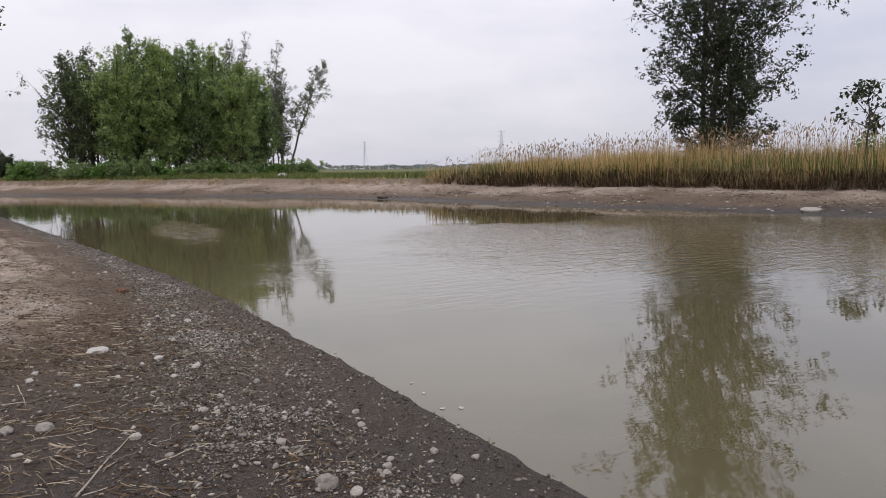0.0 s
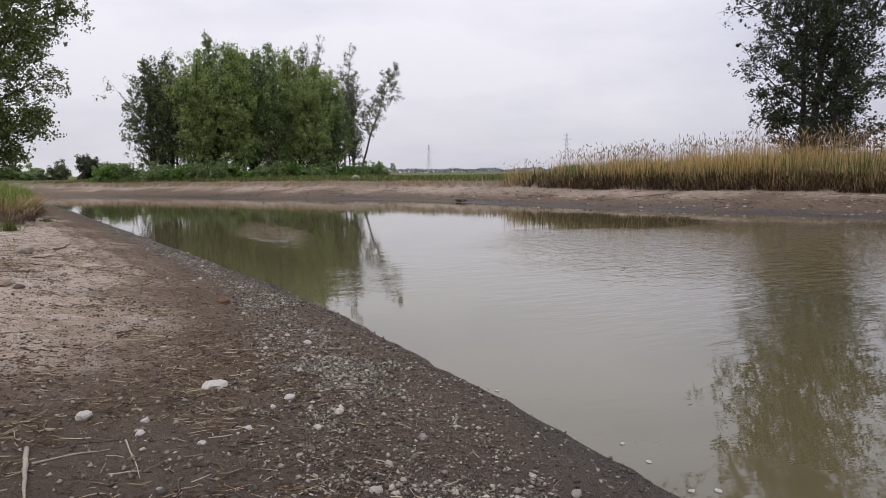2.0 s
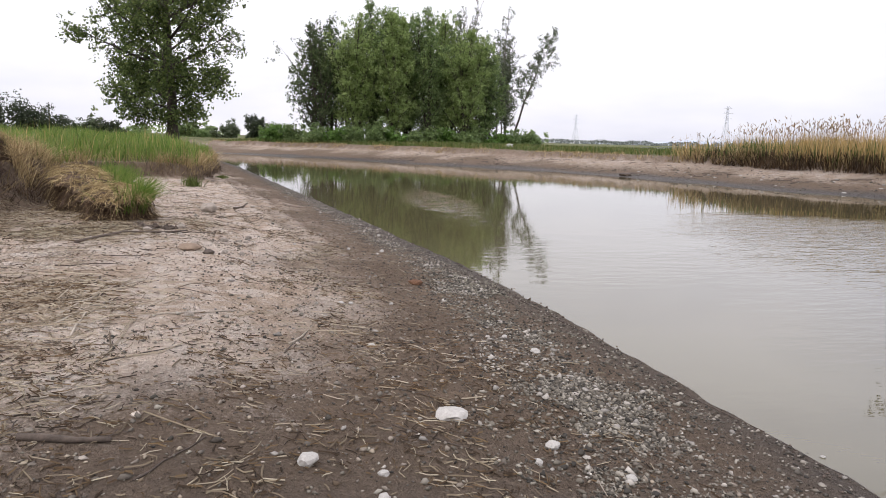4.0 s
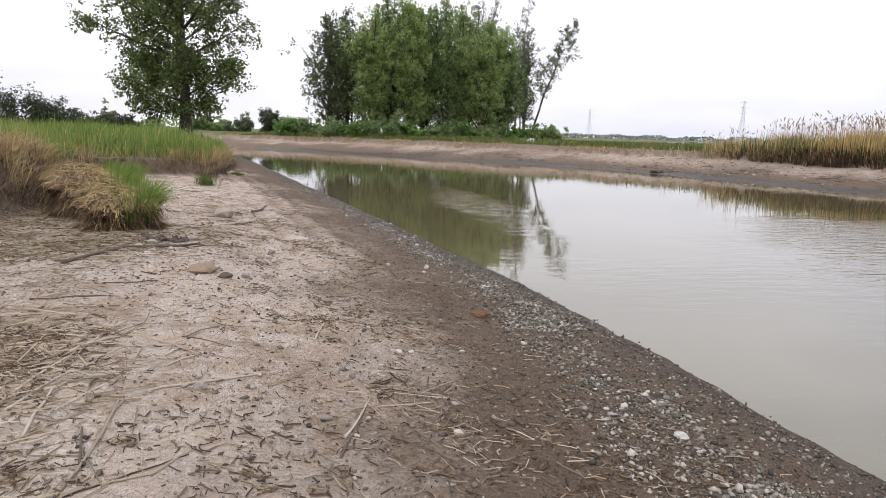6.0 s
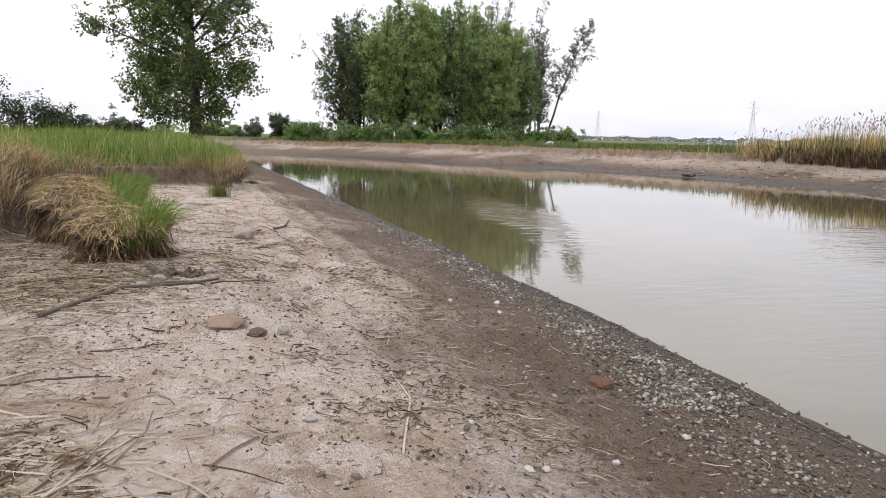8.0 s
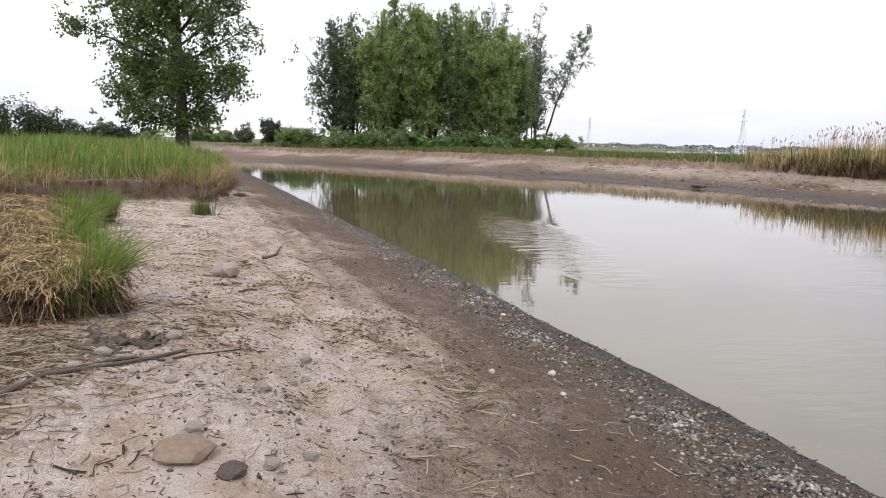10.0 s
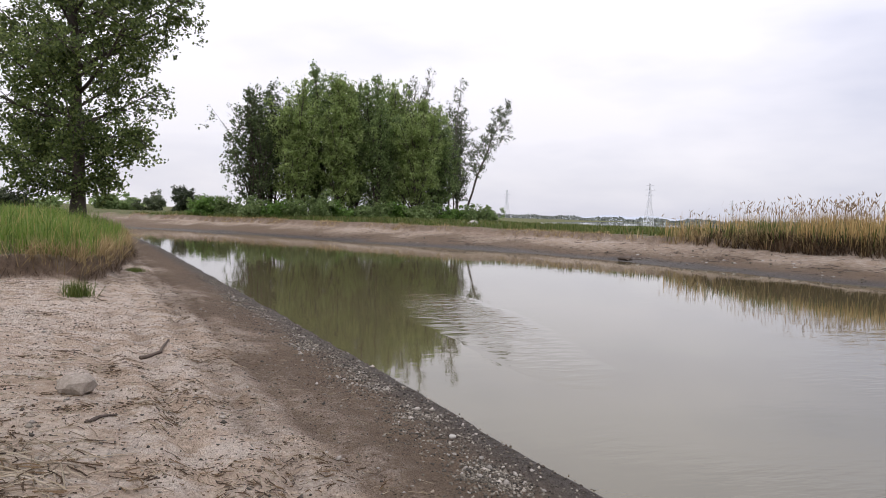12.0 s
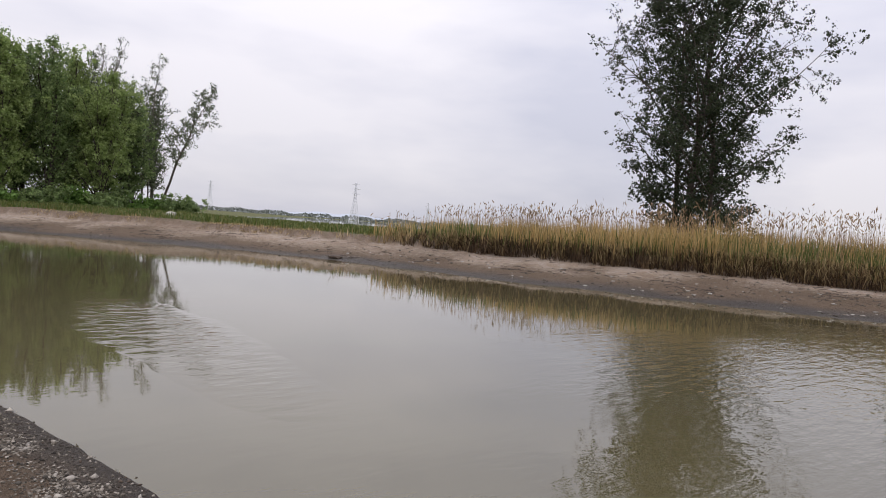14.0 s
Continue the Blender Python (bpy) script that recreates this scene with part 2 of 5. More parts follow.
GROUND = ground_material()
WATER = water_material()
BARK = rough_material("bark", (0.035, 0.028, 0.022), (0.12, 0.10, 0.085), 3.0, 0.9, 0.03)
PALE_BARK = rough_material("pale_bark", (0.07, 0.06, 0.05), (0.24, 0.22, 0.19), 3.0, 0.7, 0.02)
LEAF_NEAR = leaf_material("cottonwood_leaf", [(0.07, 0.095, 0.04), (0.12, 0.165, 0.055), (0.18, 0.235, 0.075), (0.28, 0.33, 0.11)], 0.5)
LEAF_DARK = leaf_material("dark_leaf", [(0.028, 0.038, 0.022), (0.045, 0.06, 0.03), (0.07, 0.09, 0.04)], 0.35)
LEAF_WOOD = leaf_material("poplar_leaf", [(0.13, 0.185, 0.08), (0.205, 0.285, 0.115), (0.28, 0.375, 0.15), (0.37, 0.46, 0.20)], 0.6)
# darker poplar leaf with shade built into its colour, for edge and back trees
LEAF_SHADED = leaf_material("shaded_poplar_leaf", [(0.055, 0.08, 0.035), (0.09, 0.125, 0.05), (0.14, 0.18, 0.075)], 0.45)
LEAF_LIGHT = leaf_material("light_poplar_leaf", [(0.18, 0.24, 0.09), (0.28, 0.365, 0.125), (0.36, 0.46, 0.165), (0.46, 0.55, 0.23)], 0.6)
LEAF_GREY = leaf_material("sparse_leaf", [(0.09, 0.11, 0.07), (0.13, 0.16, 0.09), (0.20, 0.23, 0.13)], 0.45)
LEAF_BUSH = leaf_material("bush_leaf", [(0.09, 0.16, 0.04), (0.15, 0.26, 0.06), (0.21, 0.36, 0.085)], 0.5)
GRASS = leaf_material("green_grass", [(0.08, 0.14, 0.022), (0.13, 0.21, 0.035), (0.18, 0.28, 0.05), (0.23, 0.31, 0.07), (0.34, 0.32, 0.12)], 0.45)
GRASS_FAR = leaf_material("bank_grass", [(0.06, 0.09, 0.02), (0.11, 0.15, 0.035), (0.16, 0.19, 0.05), (0.24, 0.21, 0.09)], 0.4)
REED_GREEN = leaf_material("green_reed", [(0.05, 0.085, 0.02), (0.09, 0.13, 0.03), (0.15, 0.17, 0.05), (0.26, 0.22, 0.09)], 0.35)
REED_TAN = leaf_material("dry_reed", [(0.38, 0.25, 0.10), (0.55, 0.375, 0.16), (0.68, 0.49, 0.24)], 0.35, 0.7)
PLUME = leaf_material("reed_plume", [(0.20, 0.13, 0.085), (0.36, 0.245, 0.15), (0.48, 0.35, 0.22)], 0.3, 0.9)
ROOTS = leaf_material("roots", [(0.032, 0.021, 0.014), (0.085, 0.052, 0.030), (0.19, 0.125, 0.07)], 0.1, 0.9)
THATCH = leaf_material("dead_thatch", [(0.20, 0.135, 0.065), (0.40, 0.29, 0.145), (0.62, 0.48, 0.27)], 0.2, 0.85)
STRAW = leaf_material("straw", [(0.15, 0.11, 0.075), (0.30, 0.235, 0.165), (0.50, 0.425, 0.33)], 0.1, 0.8)
SOIL = rough_material("bank_soil", (0.05, 0.032, 0.022), (0.16, 0.11, 0.075), 4.0, 1.0, 0.05)
STONE = rough_material("stone", (0.20, 0.18, 0.155), (0.40, 0.37, 0.33), 9.0, 0.6, 0.006, 0.85, 0.3)
PALE_STONE = rough_material("pale_stone", (0.30, 0.28, 0.255), (0.50, 0.475, 0.435), 9.0, 0.5, 0.006, 0.85)
BEACH_GRAVEL = leaf_material("beach_gravel", [(0.03, 0.026, 0.022), (0.08, 0.069, 0.058), (0.14, 0.120, 0.099), (0.21, 0.182, 0.152), (0.38, 0.34, 0.295)], 0.0, 0.8)
GRAVEL = rough_material("gravel", (0.08, 0.066, 0.053), (0.25, 0.215, 0.175), 12.0, 0.4, 0.003, 0.8, 0.6)
CLOD = rough_material("dried_clod", (0.25, 0.21, 0.17), (0.50, 0.44, 0.38), 9.0, 1.0, 0.01, 0.95, 0.2)
ROTTEN = rough_material("rotten_bark", (0.07, 0.035, 0.02), (0.22, 0.115, 0.065), 11.0, 1.0, 0.01)
RUST = rough_material("rusty_soil", (0.16, 0.115, 0.08), (0.32, 0.24, 0.175), 9.0, 1.0, 0.01)
DARK_WOOD = rough_material("wet_stick", (0.035, 0.028, 0.022), (0.13, 0.10, 0.08), 14.0, 0.8, 0.004, 0.85, 0.25)
GREY_WOOD = rough_material("driftwood", (0.22, 0.185, 0.145), (0.44, 0.385, 0.315), 14.0, 0.7, 0.004, 0.9, 0.2)
# galvanised grey, made paler because distance haze is mixed into the colour
HAZED_STEEL = rough_material("hazed_galvanised_steel", (0.60, 0.62, 0.66), (0.72, 0.74, 0.78), 0.5, 0.1, 0.01, 0.7)
# far trees' leaf colour, greyed and paled to hold the haze
HAZED_LEAF = leaf_material("hazed_leaf", [(0.17, 0.19, 0.19), (0.20, 0.22, 0.21), (0.23, 0.25, 0.24)], 0.2)
# pale blue stands for hills seen through haze, painted as their surface colour
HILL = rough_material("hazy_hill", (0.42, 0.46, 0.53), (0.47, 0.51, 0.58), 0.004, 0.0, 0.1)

# ---- helpers for building ----
RNG = np.random.default_rng(7)


def mesh_from(name, verts, faces, mat, smooth=False):
    me = bpy.data.meshes.new(name)
    if isinstance(faces, np.ndarray):
        n, k = faces.shape
        me.vertices.add(len(verts))
        me.vertices.foreach_set("co", np.asarray(verts, np.float32).ravel())
        me.loops.add(n * k)
        me.loops.foreach_set("vertex_index", faces.astype(np.int32).ravel())
        me.polygons.add(n)
        me.polygons.foreach_set("loop_start", np.arange(n, dtype=np.int32) * k)
        me.validate()
    else:
        me.from_pydata([tuple(v) for v in np.asarray(verts).tolist()], [], faces)
    me.materials.append(mat)
    if smooth:
        me.polygons.foreach_set("use_smooth", [True] * len(me.polygons))
    me.update()
    return me


def part(name, me, parent, label=""):
    """Links a mesh as one part under its thing."""
    ob = new(name, me)
    ob.parent = parent
    return tagged(ob, label)


def merged(pieces):
    """Joins (verts, faces) pairs, whose faces are lists, into one."""
    verts, faces, at = [], [], 0
    for v, f in pieces:
        verts.append(np.asarray(v, float))
        faces += [[i + at for i in q] for q in f]
        at += len(v)
    return np.concatenate(verts), faces


def tube(points, radii, sides=6):
    """A tapered tube along points, closed at both ends."""
    pts = np.asarray(points, float)
    radii = np.broadcast_to(np.asarray(radii, float), (len(pts),))
    way = np.gradient(pts, axis=0)
    way /= np.linalg.norm(way, axis=1)[:, None] + 1e-9
    ref = np.where(np.abs(way[:, 2:3]) > 0.9, np.array([[1.0, 0, 0]]), np.array([[0, 0, 1.0]]))
    a = np.cross(way, ref)
    a /= np.linalg.norm(a, axis=1)[:, None] + 1e-9
    b = np.cross(way, a)
    ang = np.arange(sides) * 2 * np.pi / sides
    rings = pts[:, None] + radii[:, None, None] * (np.cos(ang)[None, :, None] * a[:, None] + np.sin(ang)[None, :, None] * b[:, None])
    faces = []
    for i in range(len(pts) - 1):
        for j in range(sides):
            k = (j + 1) % sides
            faces.append([i * sides + j, i * sides + k, (i + 1) * sides + k, (i + 1) * sides + j])
    faces.append(list(range(sides))[::-1])
    faces.append([(len(pts) - 1) * sides + j for j in range(sides)])
    return rings.reshape(-1, 3), faces


def unit(v):
    return v / (np.linalg.norm(v, axis=-1, keepdims=True) + 1e-9)


def leaf_quads(centres, length, width, rng, droop=0.4, facing=None):
    """One small rhombic leaf at each centre, turned at random or about the way it faces, hanging a little."""
    n = len(centres)
    a = rng.normal(size=(n, 3))
    a[:, 2] -= droop
    if facing is not None:
        a = a - facing * np.sum(a * facing, 1, keepdims=True)
    a = unit(a)
    b = unit(np.cross(a, rng.normal(size=(n, 3)) if facing is None else facing))
    s = rng.uniform(0.65, 1.3, (n, 1))
    a, b = a * length * 0.5 * s, b * width * 0.5 * s
    verts = np.stack([centres - a, centres + b - 0.2 * a, centres + a, centres - b - 0.2 * a], 1).reshape(-1, 3)
    return verts, np.arange(4 * n).reshape(-1, 4)


def blades(base, height, width, lean, rng, bow=0.5):
    """Grass blades: two segments, tapering to a tip; lean: sideways reach over height."""
    n = len(base)
    az = rng.uniform(0, 2 * np.pi, n)
    out = np.stack([np.cos(az), np.sin(az), np.zeros(n)], 1)
    side = np.stack([-np.sin(az + rng.normal(0, 0.8, n)), np.cos(az), np.zeros(n)], 1)
    h = np.broadcast_to(height, (n,))[:, None]
    w = np.broadcast_to(width, (n,))[:, None] * 0.5
    k = (np.abs(rng.normal(0, 1, n)) * lean)[:, None]
    up = np.array([[0, 0, 1.0]])
    mid = base + up * h * 0.55 + out * h * k * (0.55 - 0.3 * bow)
    tip = base + up * h * (1 - 0.35 * np.minimum(k, 1.2)) + out * h * k
    verts = np.stack([base - side * w, base + side * w, mid + side * w * 0.8, mid - side * w * 0.8, tip], 1).reshape(-1, 3)
    i = np.arange(n)[:, None] * 5
    quads = (i + np.array([[0, 1, 2, 3]])).tolist()
    tris = (i + np.array([[3, 2, 4]])).tolist()
    return verts, quads + tris, tip


def value_noise(x, y, cell, seed):
    """Smooth noise from -1 to 1 over arrays x, y."""
    gx, gy = x / cell, y / cell
    ix, iy = np.floor(gx), np.floor(gy)
    fx, fy = gx - ix, gy - iy
    fx, fy = fx * fx * (3 - 2 * fx), fy * fy * (3 - 2 * fy)

    def h(a, b):
        s = np.sin(a * 127.1 + b * 311.7 + seed * 74.7) * 43758.5453
        return (s - np.floor(s)) * 2 - 1

    return (h(ix, iy) * (1 - fx) + h(ix + 1, iy) * fx) * (1 - fy) + (h(ix, iy + 1) * (1 - fx) + h(ix + 1, iy + 1) * fx) * fy


def ease(e0, e1, v):
    t = np.clip((v - e0) / (e1 - e0), 0, 1)
    return t * t * (3 - 2 * t)


# ---- the lie of the land ----
# water's edge on the near side and on the far side, grassy bank's edge on the near side
NEAR = np.array([(2.2, -60), (2.65, -10), (2.68, 6), (2.62, 9.5), (2.45, 12.5), (2.1, 15.6), (1.4, 21.6), (0.45, 29.5), (-1.3, 44), (-3.8, 60), (-9, 68), (-30, 80), (-80, 96)], float)
FAR = np.array([(34, -60), (27.5, 0), (24.8, 12), (22.6, 19.5), (21, 26), (20, 31), (18.9, 36.2), (16.8, 43), (13.3, 48.5), (9.6, 53.5), (5.2, 62), (-2, 71), (-14, 83), (-34, 98), (-80, 118)], float)
BANK = np.array([(-9, -60), (-7.5, 0), (-6.2, 9), (-4.9, 12), (-4.2, 13.4), (-3.8, 15.5), (-3.75, 18), (-4.15, 19.6), (-4.7, 21.5), (-4.5, 23.4), (-3.4, 24.4), (-2.3, 25.0), (-1.75, 26.6), (-1.7, 31), (-2.1, 38), (-3.4, 46), (-6, 60), (-12, 67), (-34, 78), (-80, 94)], float)


def from_line(x, y, line):
    """Distance to a line, positive on its left (smaller x) side."""
    best = np.full(np.shape(x), 1e9)
    for (ax, ay), (bx, by) in zip(line[:-1], line[1:]):
        dx, dy = bx - ax, by - ay
        t = np.clip(((x - ax) * dx + (y - ay) * dy) / (dx * dx + dy * dy), 0, 1)
        best = np.minimum(best, np.hypot(x - ax - t * dx, y - ay - t * dy))
    return np.where(x < np.interp(y, line[:, 1], line[:, 0]), best, -best)


def rim(y):
    """How far behind its foot the near bank's lip stands: a worn slope first, a sheer cut further on."""
    return np.interp(y, [18.5, 22.0], [1.25, 0.36])


def lie(x, y):
    """Height and the measures from which the ground's make-up follows."""
    x, y = np.asarray(x, float), np.asarray(y, float)
    wob = 0.035 * value_noise(x, y, 0.7, 1) + 0.025 * value_noise(x, y, 0.23, 2)
    u = from_line(x, y, NEAR) + wob
    v = -from_line(x, y, FAR) + 4 * wob + 0.45 * value_noise(x, y, 3.1, 16) + 0.25 * value_noise(x, y, 1.2, 17)
    e = from_line(x, y, BANK) + 0.22 * value_noise(x, y, 0.9, 3) + 0.12 * value_noise(x, y, 0.3, 4)
    near = np.interp(u, [-9, -2, 0, 0.6, 1.25, 2.2, 3.1, 3.6, 4.6, 7], [-1.4, -0.32, 0, 0.055, 0.15, 0.25, 0.36, 0.44, 0.5, 0.55])
    near = near + np.interp((e - 0.03) / (rim(y) - 0.03), [0, 0.25, 0.6, 0.78, 1], [0, 0.12, 0.32, 0.86, 1]) * np.interp(y, [18.5, 22.0], [0.72, 0.42]) + np.interp(e, [0, 2, 8, 60], [0, 0.14, 0.36, 0.6]) * (e > 0)
    dip = ease(0.36, 0.5, x / np.maximum(y, 1.0)) * ease(38, 46, y)
    far = np.interp(v, [-9, -2, 0, 1, 3, 5, 6.2, 6.55, 12, 40], [-1.4, -0.35, 0, 0.09, 0.3, 0.58, 0.74, 1.12, 1.25, 1.4])
    z = np.maximum(near, far)
    # the wide river beyond the far bank
    w = 0.62 * x + 0.785 * y
    c = 0.785 * x - 0.62 * y
    wide = ease(150, 172, w) * (1 - ease(1000, 1040, w)) * ease(-60, -30, c)
    z = np.where(v > 6, z * (1 - 0.05 * dip * ease(6, 8, v)), z)
    z = np.where(v > 3, z * (1 - 0.8 * ease(72, 110, w) * ease(0.36, 0.5, x / np.maximum(y, 1.0))), z)
    z = z * (1 - wide) - 1.2 * wide
    land = ease(0.0, 0.5, np.maximum(u, v))
    near_cam = np.exp(-((np.hypot(x + 0.5, y - 12) / 30) ** 2))
    z = z + land * (0.022 * value_noise(x, y, 1.1, 5) + 0.011 * value_noise(x, y, 0.33, 6) + near_cam * (0.010 * value_noise(x, y, 0.12, 7) + 0.008 * value_noise(x, y, 0.19, 20)))
    z = z + ease(0.3, 1.5, v) * (0.05 * value_noise(x, y, 2.3, 18) + 0.03 * value_noise(x, y, 0.9, 19))
    # wheel ruts along the beach
    for off, deep in ((1.5, 0.045), (1.95, 0.03), (2.5, 0.055), (2.9, 0.03)):
        d = (u - off - 0.12 * value_noise(x * 0, y, 6.0, 8)) / 0.13
        z = z - land * deep * np.exp(-d * d) * (0.75 + 0.5 * value_noise(x, y, 0.35, 21)) * ease(9, 13, y) * (1 - ease(30, 45, y)) + land * 0.012 * np.exp(-((np.abs(d) - 1.7) ** 2)) * ease(9, 13, y) * (1 - ease(30, 45, y))
    return z, u, v, e


def height(x, y):
    return float(lie(np.array([x]), np.array([y]))[0][0])


def spaced(knots):
    """Grid lines: (from, to, step) stretches, one after another."""
    out = []
    for a, b, s in knots:
        n = max(1, int(round((b - a) / s)))
        out += [a + (b - a) * i / n for i in range(n)]
    return np.array(out + [knots[-1][1]])


gx = spaced([(-4500, -400, 700), (-400, -60, 40), (-60, -12, 4), (-12, -5.5, 0.3), (-5.5, 3.1, 0.05), (3.1, 9, 0.6), (9, 34, 0.45), (34, 60, 2), (60, 400, 25), (400, 1100, 40), (1100, 4500, 700)])
gy = spaced([(-4500, -300, 700), (-300, -20, 20), (-20, 2, 0.8), (2, 20, 0.055), (20, 34, 0.11), (34, 80, 0.55), (80, 130, 3), (130, 1100, 30), (1100, 4500, 700)])
X, Y = np.meshgrid(gx, gy)
Z, U, V, E = lie(X, Y)
idx = np.arange(X.size).reshape(X.shape)
quads = np.stack([idx[:-1, :-1], idx[:-1, 1:], idx[1:, 1:], idx[1:, :-1]], -1).reshape(-1, 4)
ground_mesh = bpy.data.meshes.new("ground")
ground_mesh.vertices.add(X.size)
ground_mesh.vertices.foreach_set("co", np.stack([X, Y, Z], -1).ravel())
ground_mesh.loops.add(quads.size)
ground_mesh.loops.foreach_set("vertex_index", quads.ravel())
ground_mesh.polygons.add(len(quads))
ground_mesh.polygons.foreach_set("loop_start", np.arange(len(quads)) * 4)
ground_mesh.polygons.foreach_set("use_smooth", np.ones(len(quads), bool))
ground_mesh.update()
ground_mesh.validate()
ground_mesh.materials.append(GROUND)
moist_reach = np.interp(Y, [0, 5, 7, 8.5, 10, 14, 20, 40], [7.0, 5.2, 3.8, 2.9, 2.2, 2.0, 1.9, 1.8]) + 0.45 * value_noise(X, Y, 1.6, 11) + 0.25 * value_noise(X, Y, 0.5, 14)
on_near = U > V
moist = np.where(on_near, 1 - ease(-1.3, 1.1, U - moist_reach), 1 - 0.5 * ease(2.0, 6.0, V + 1.6 * value_noise(X, Y, 1.7, 15)))
for rut in (1.5, 1.95, 2.5, 2.9):
    moist = moist + on_near * (0.2 + 0.2 * value_noise(X, Y, 0.28, 22)) * np.exp(-(((U - rut - 0.12 * value_noise(X * 0, Y, 6.0, 8)) / 0.11) ** 2)) * ease(9, 13, Y) * (1 - ease(30, 45, Y))
wet = np.where(on_near, np.maximum((1 - ease(0.05, 0.7, U)) * np.interp(Y, [5, 7, 10, 12.5], [0.85, 0.5, 0.5, 0.9]), 0.85 * (1 - ease(3.0, 7.5, Y))), 1 - ease(0.6, 2.2, V + 0.8 * value_noise(X, Y, 2.2, 12)))
soil = np.where(on_near, ease(0.0, 0.12, E) * (1 - ease(0.9, 1.5, E / rim(Y))), ease(5.9, 6.2, V) * (1 - ease(6.8, 7.4, V)) * 0.8)
soil = np.maximum(soil, on_near * 0.7 * ease(-1.3, -0.3, E + 0.5 * value_noise(X, Y, 0.5, 24)) * (1 - ease(0.3, 0.8, E)) * ease(10.5, 12.5, Y) * (1 - ease(19, 21.5, Y)))
turf = np.where(on_near, ease(0.95, 1.6, E / rim(Y)), ease(6.8, 7.4, V))
crack = on_near * ease(2.8, 3.3, U) * (1 - ease(-0.2, 0.1, E)) * ease(0.0, 0.5, value_noise(X, Y, 1.3, 13) + 0.2) * ease(7, 10, Y) * (1 - ease(14, 18, Y))
for key, values in (("moist", moist), ("wet", wet), ("soil", soil), ("turf", turf), ("crack", crack)):
    ground_mesh.attributes.new(key, "FLOAT", "POINT").data.foreach_set("value", np.asarray(values, np.float32).ravel())
ground = tagged(new("ground", ground_mesh), "pale dried mud and dark wet silt beach with turf banks", "ground", kind="structure")

water_mesh = mesh_from("water", [(-4400, -4400, 0), (4400, -4400, 0), (4400, 4400, 0), (-4400, 4400, 0)], [[0, 1, 2, 3]], WATER)
water = tagged(new("water", water_mesh), "murky brown channel water with faint ripples", "water", kind="structure")

# ---- trees ----


def tree(name, label, x, y, tall, girth, reach, leaves, leaf, mat, seed, bark=BARK, low=0.12, limbs=22, rise=50, lean=(0, 0), group="", stems=1, spread=0.28, top=0.35, droop=0.4, gaps=0.0, category="tree", profile=None, apart=False, twigs=7, tuft=0, clump=0.45, per_clump=26):
    """A tree with a tapered trunk, limbs, branchlets and a crown of single leaves that follows them."""
    rng = np.random.default_rng(seed)
    base = np.array([x, y, height(x, y) - 0.05])
    thing = new(name)
    thing.location = base
    tagged(thing, label, category, group)
    trunk_bits, limb_bits, seats = [], [], []
    for stem in range(stems):
        off = np.array([0, 0, 0]) if stem == 0 else np.append(rng.normal(0, reach * 0.12, 2), 0)
        h = tall * (1 if stem == 0 else rng.uniform(0.75, 0.97))
        tilt = np.array(lean, float) + (rng.normal(0, 0.05, 2) if stem else 0)
        t = np.linspace(0, 1, 14)
        sway = np.cumsum(rng.normal(0, 0.012 * h, (14, 2)), 0) * t[:, None]
        spine = np.zeros((14, 3))
        spine[:, :2] = off[:2] + tilt * h * t[:, None] ** 1.2 + sway
        spine[:, 2] = h * t
        g = girth * (1 if stem == 0 else 0.7)
        radii = g * (1 - t) ** 0.85 + 0.015 + g * 0.5 * np.exp(-t * 40)
        trunk_bits.append(tube(spine, radii, 9))
        for i in range(limbs):
            f = low + (0.97 - low) * ((i + rng.uniform(0, 0.9)) / limbs)
            start = np.array([np.interp(f, t, spine[:, k]) for k in range(3)])
            az = i * 2.39996 + rng.normal(0, 0.4) + seed
            shape = np.interp((f - low) / (1 - low), *profile) if profile else (0.55 + 0.45 * np.sin(np.pi * min(1, ((f - low) / (1 - low)) ** 0.7))) * (1 - (1 - top) * f ** 3)
            length = reach * shape * (rng.uniform(0.5, 1.12) if tuft else rng.uniform(0.5, 1.15))
            up = radians(rise + rng.normal(0, 9) + (40 if tuft else 18) * f)
            d = np.array([np.cos(az) * np.cos(up), np.sin(az) * np.cos(up), np.sin(up)])
            q = np.linspace(0, 1, 7)
            bend = rng.normal(0, 0.07 * length, 3)
            curve = start + d * length * q[:, None] + (bend + np.array([0, 0, 0.10 * length])) * q[:, None] ** 2
            r0 = max(0.012, min(0.5 * float(np.interp(f, t, radii)), (0.019 if tuft else 0.024) * length))
            mine = [tube(curve, r0 * (1 - q) ** 0.9 + 0.006, 5)]
            limb_bits.append(mine)
            for j in range(twigs):
                s = 0.15 + 0.85 * (j + rng.uniform(0, 1)) / twigs
                p0 = np.array([np.interp(s, q, curve[:, k]) for k in range(3)])
                d2 = unit(d + rng.normal(0, 0.75, 3))
                l2 = length * rng.uniform(0.14, 0.34) * (1.2 - 0.5 * s) + 0.15
                q2 = np.linspace(0, 1, 4)
                c2 = p0 + d2 * l2 * q2[:, None] - np.array([0, 0, 0.22 * l2]) * q2[:, None] ** 2
                mine.append(tube(c2, 0.28 * r0 * (1 - q2) + 0.004, 4))
                if rng.uniform() > gaps and not tuft:
                    seats.append((p0, c2[-1], l2))
                for m in range(tuft if rng.uniform() > gaps else 0):
                    k = rng.uniform(0.25, 1.0)
                    p1 = np.array([np.interp(k, q2, c2[:, c]) for c in range(3)])
                    p2 = p1 + unit(d2 + rng.normal(0, 0.7, 3) + np.array([0, 0, -0.15])) * rng.uniform(0.25, 0.75)
                    mine.append(tube([p1, p2], [0.007, 0.003], 3))
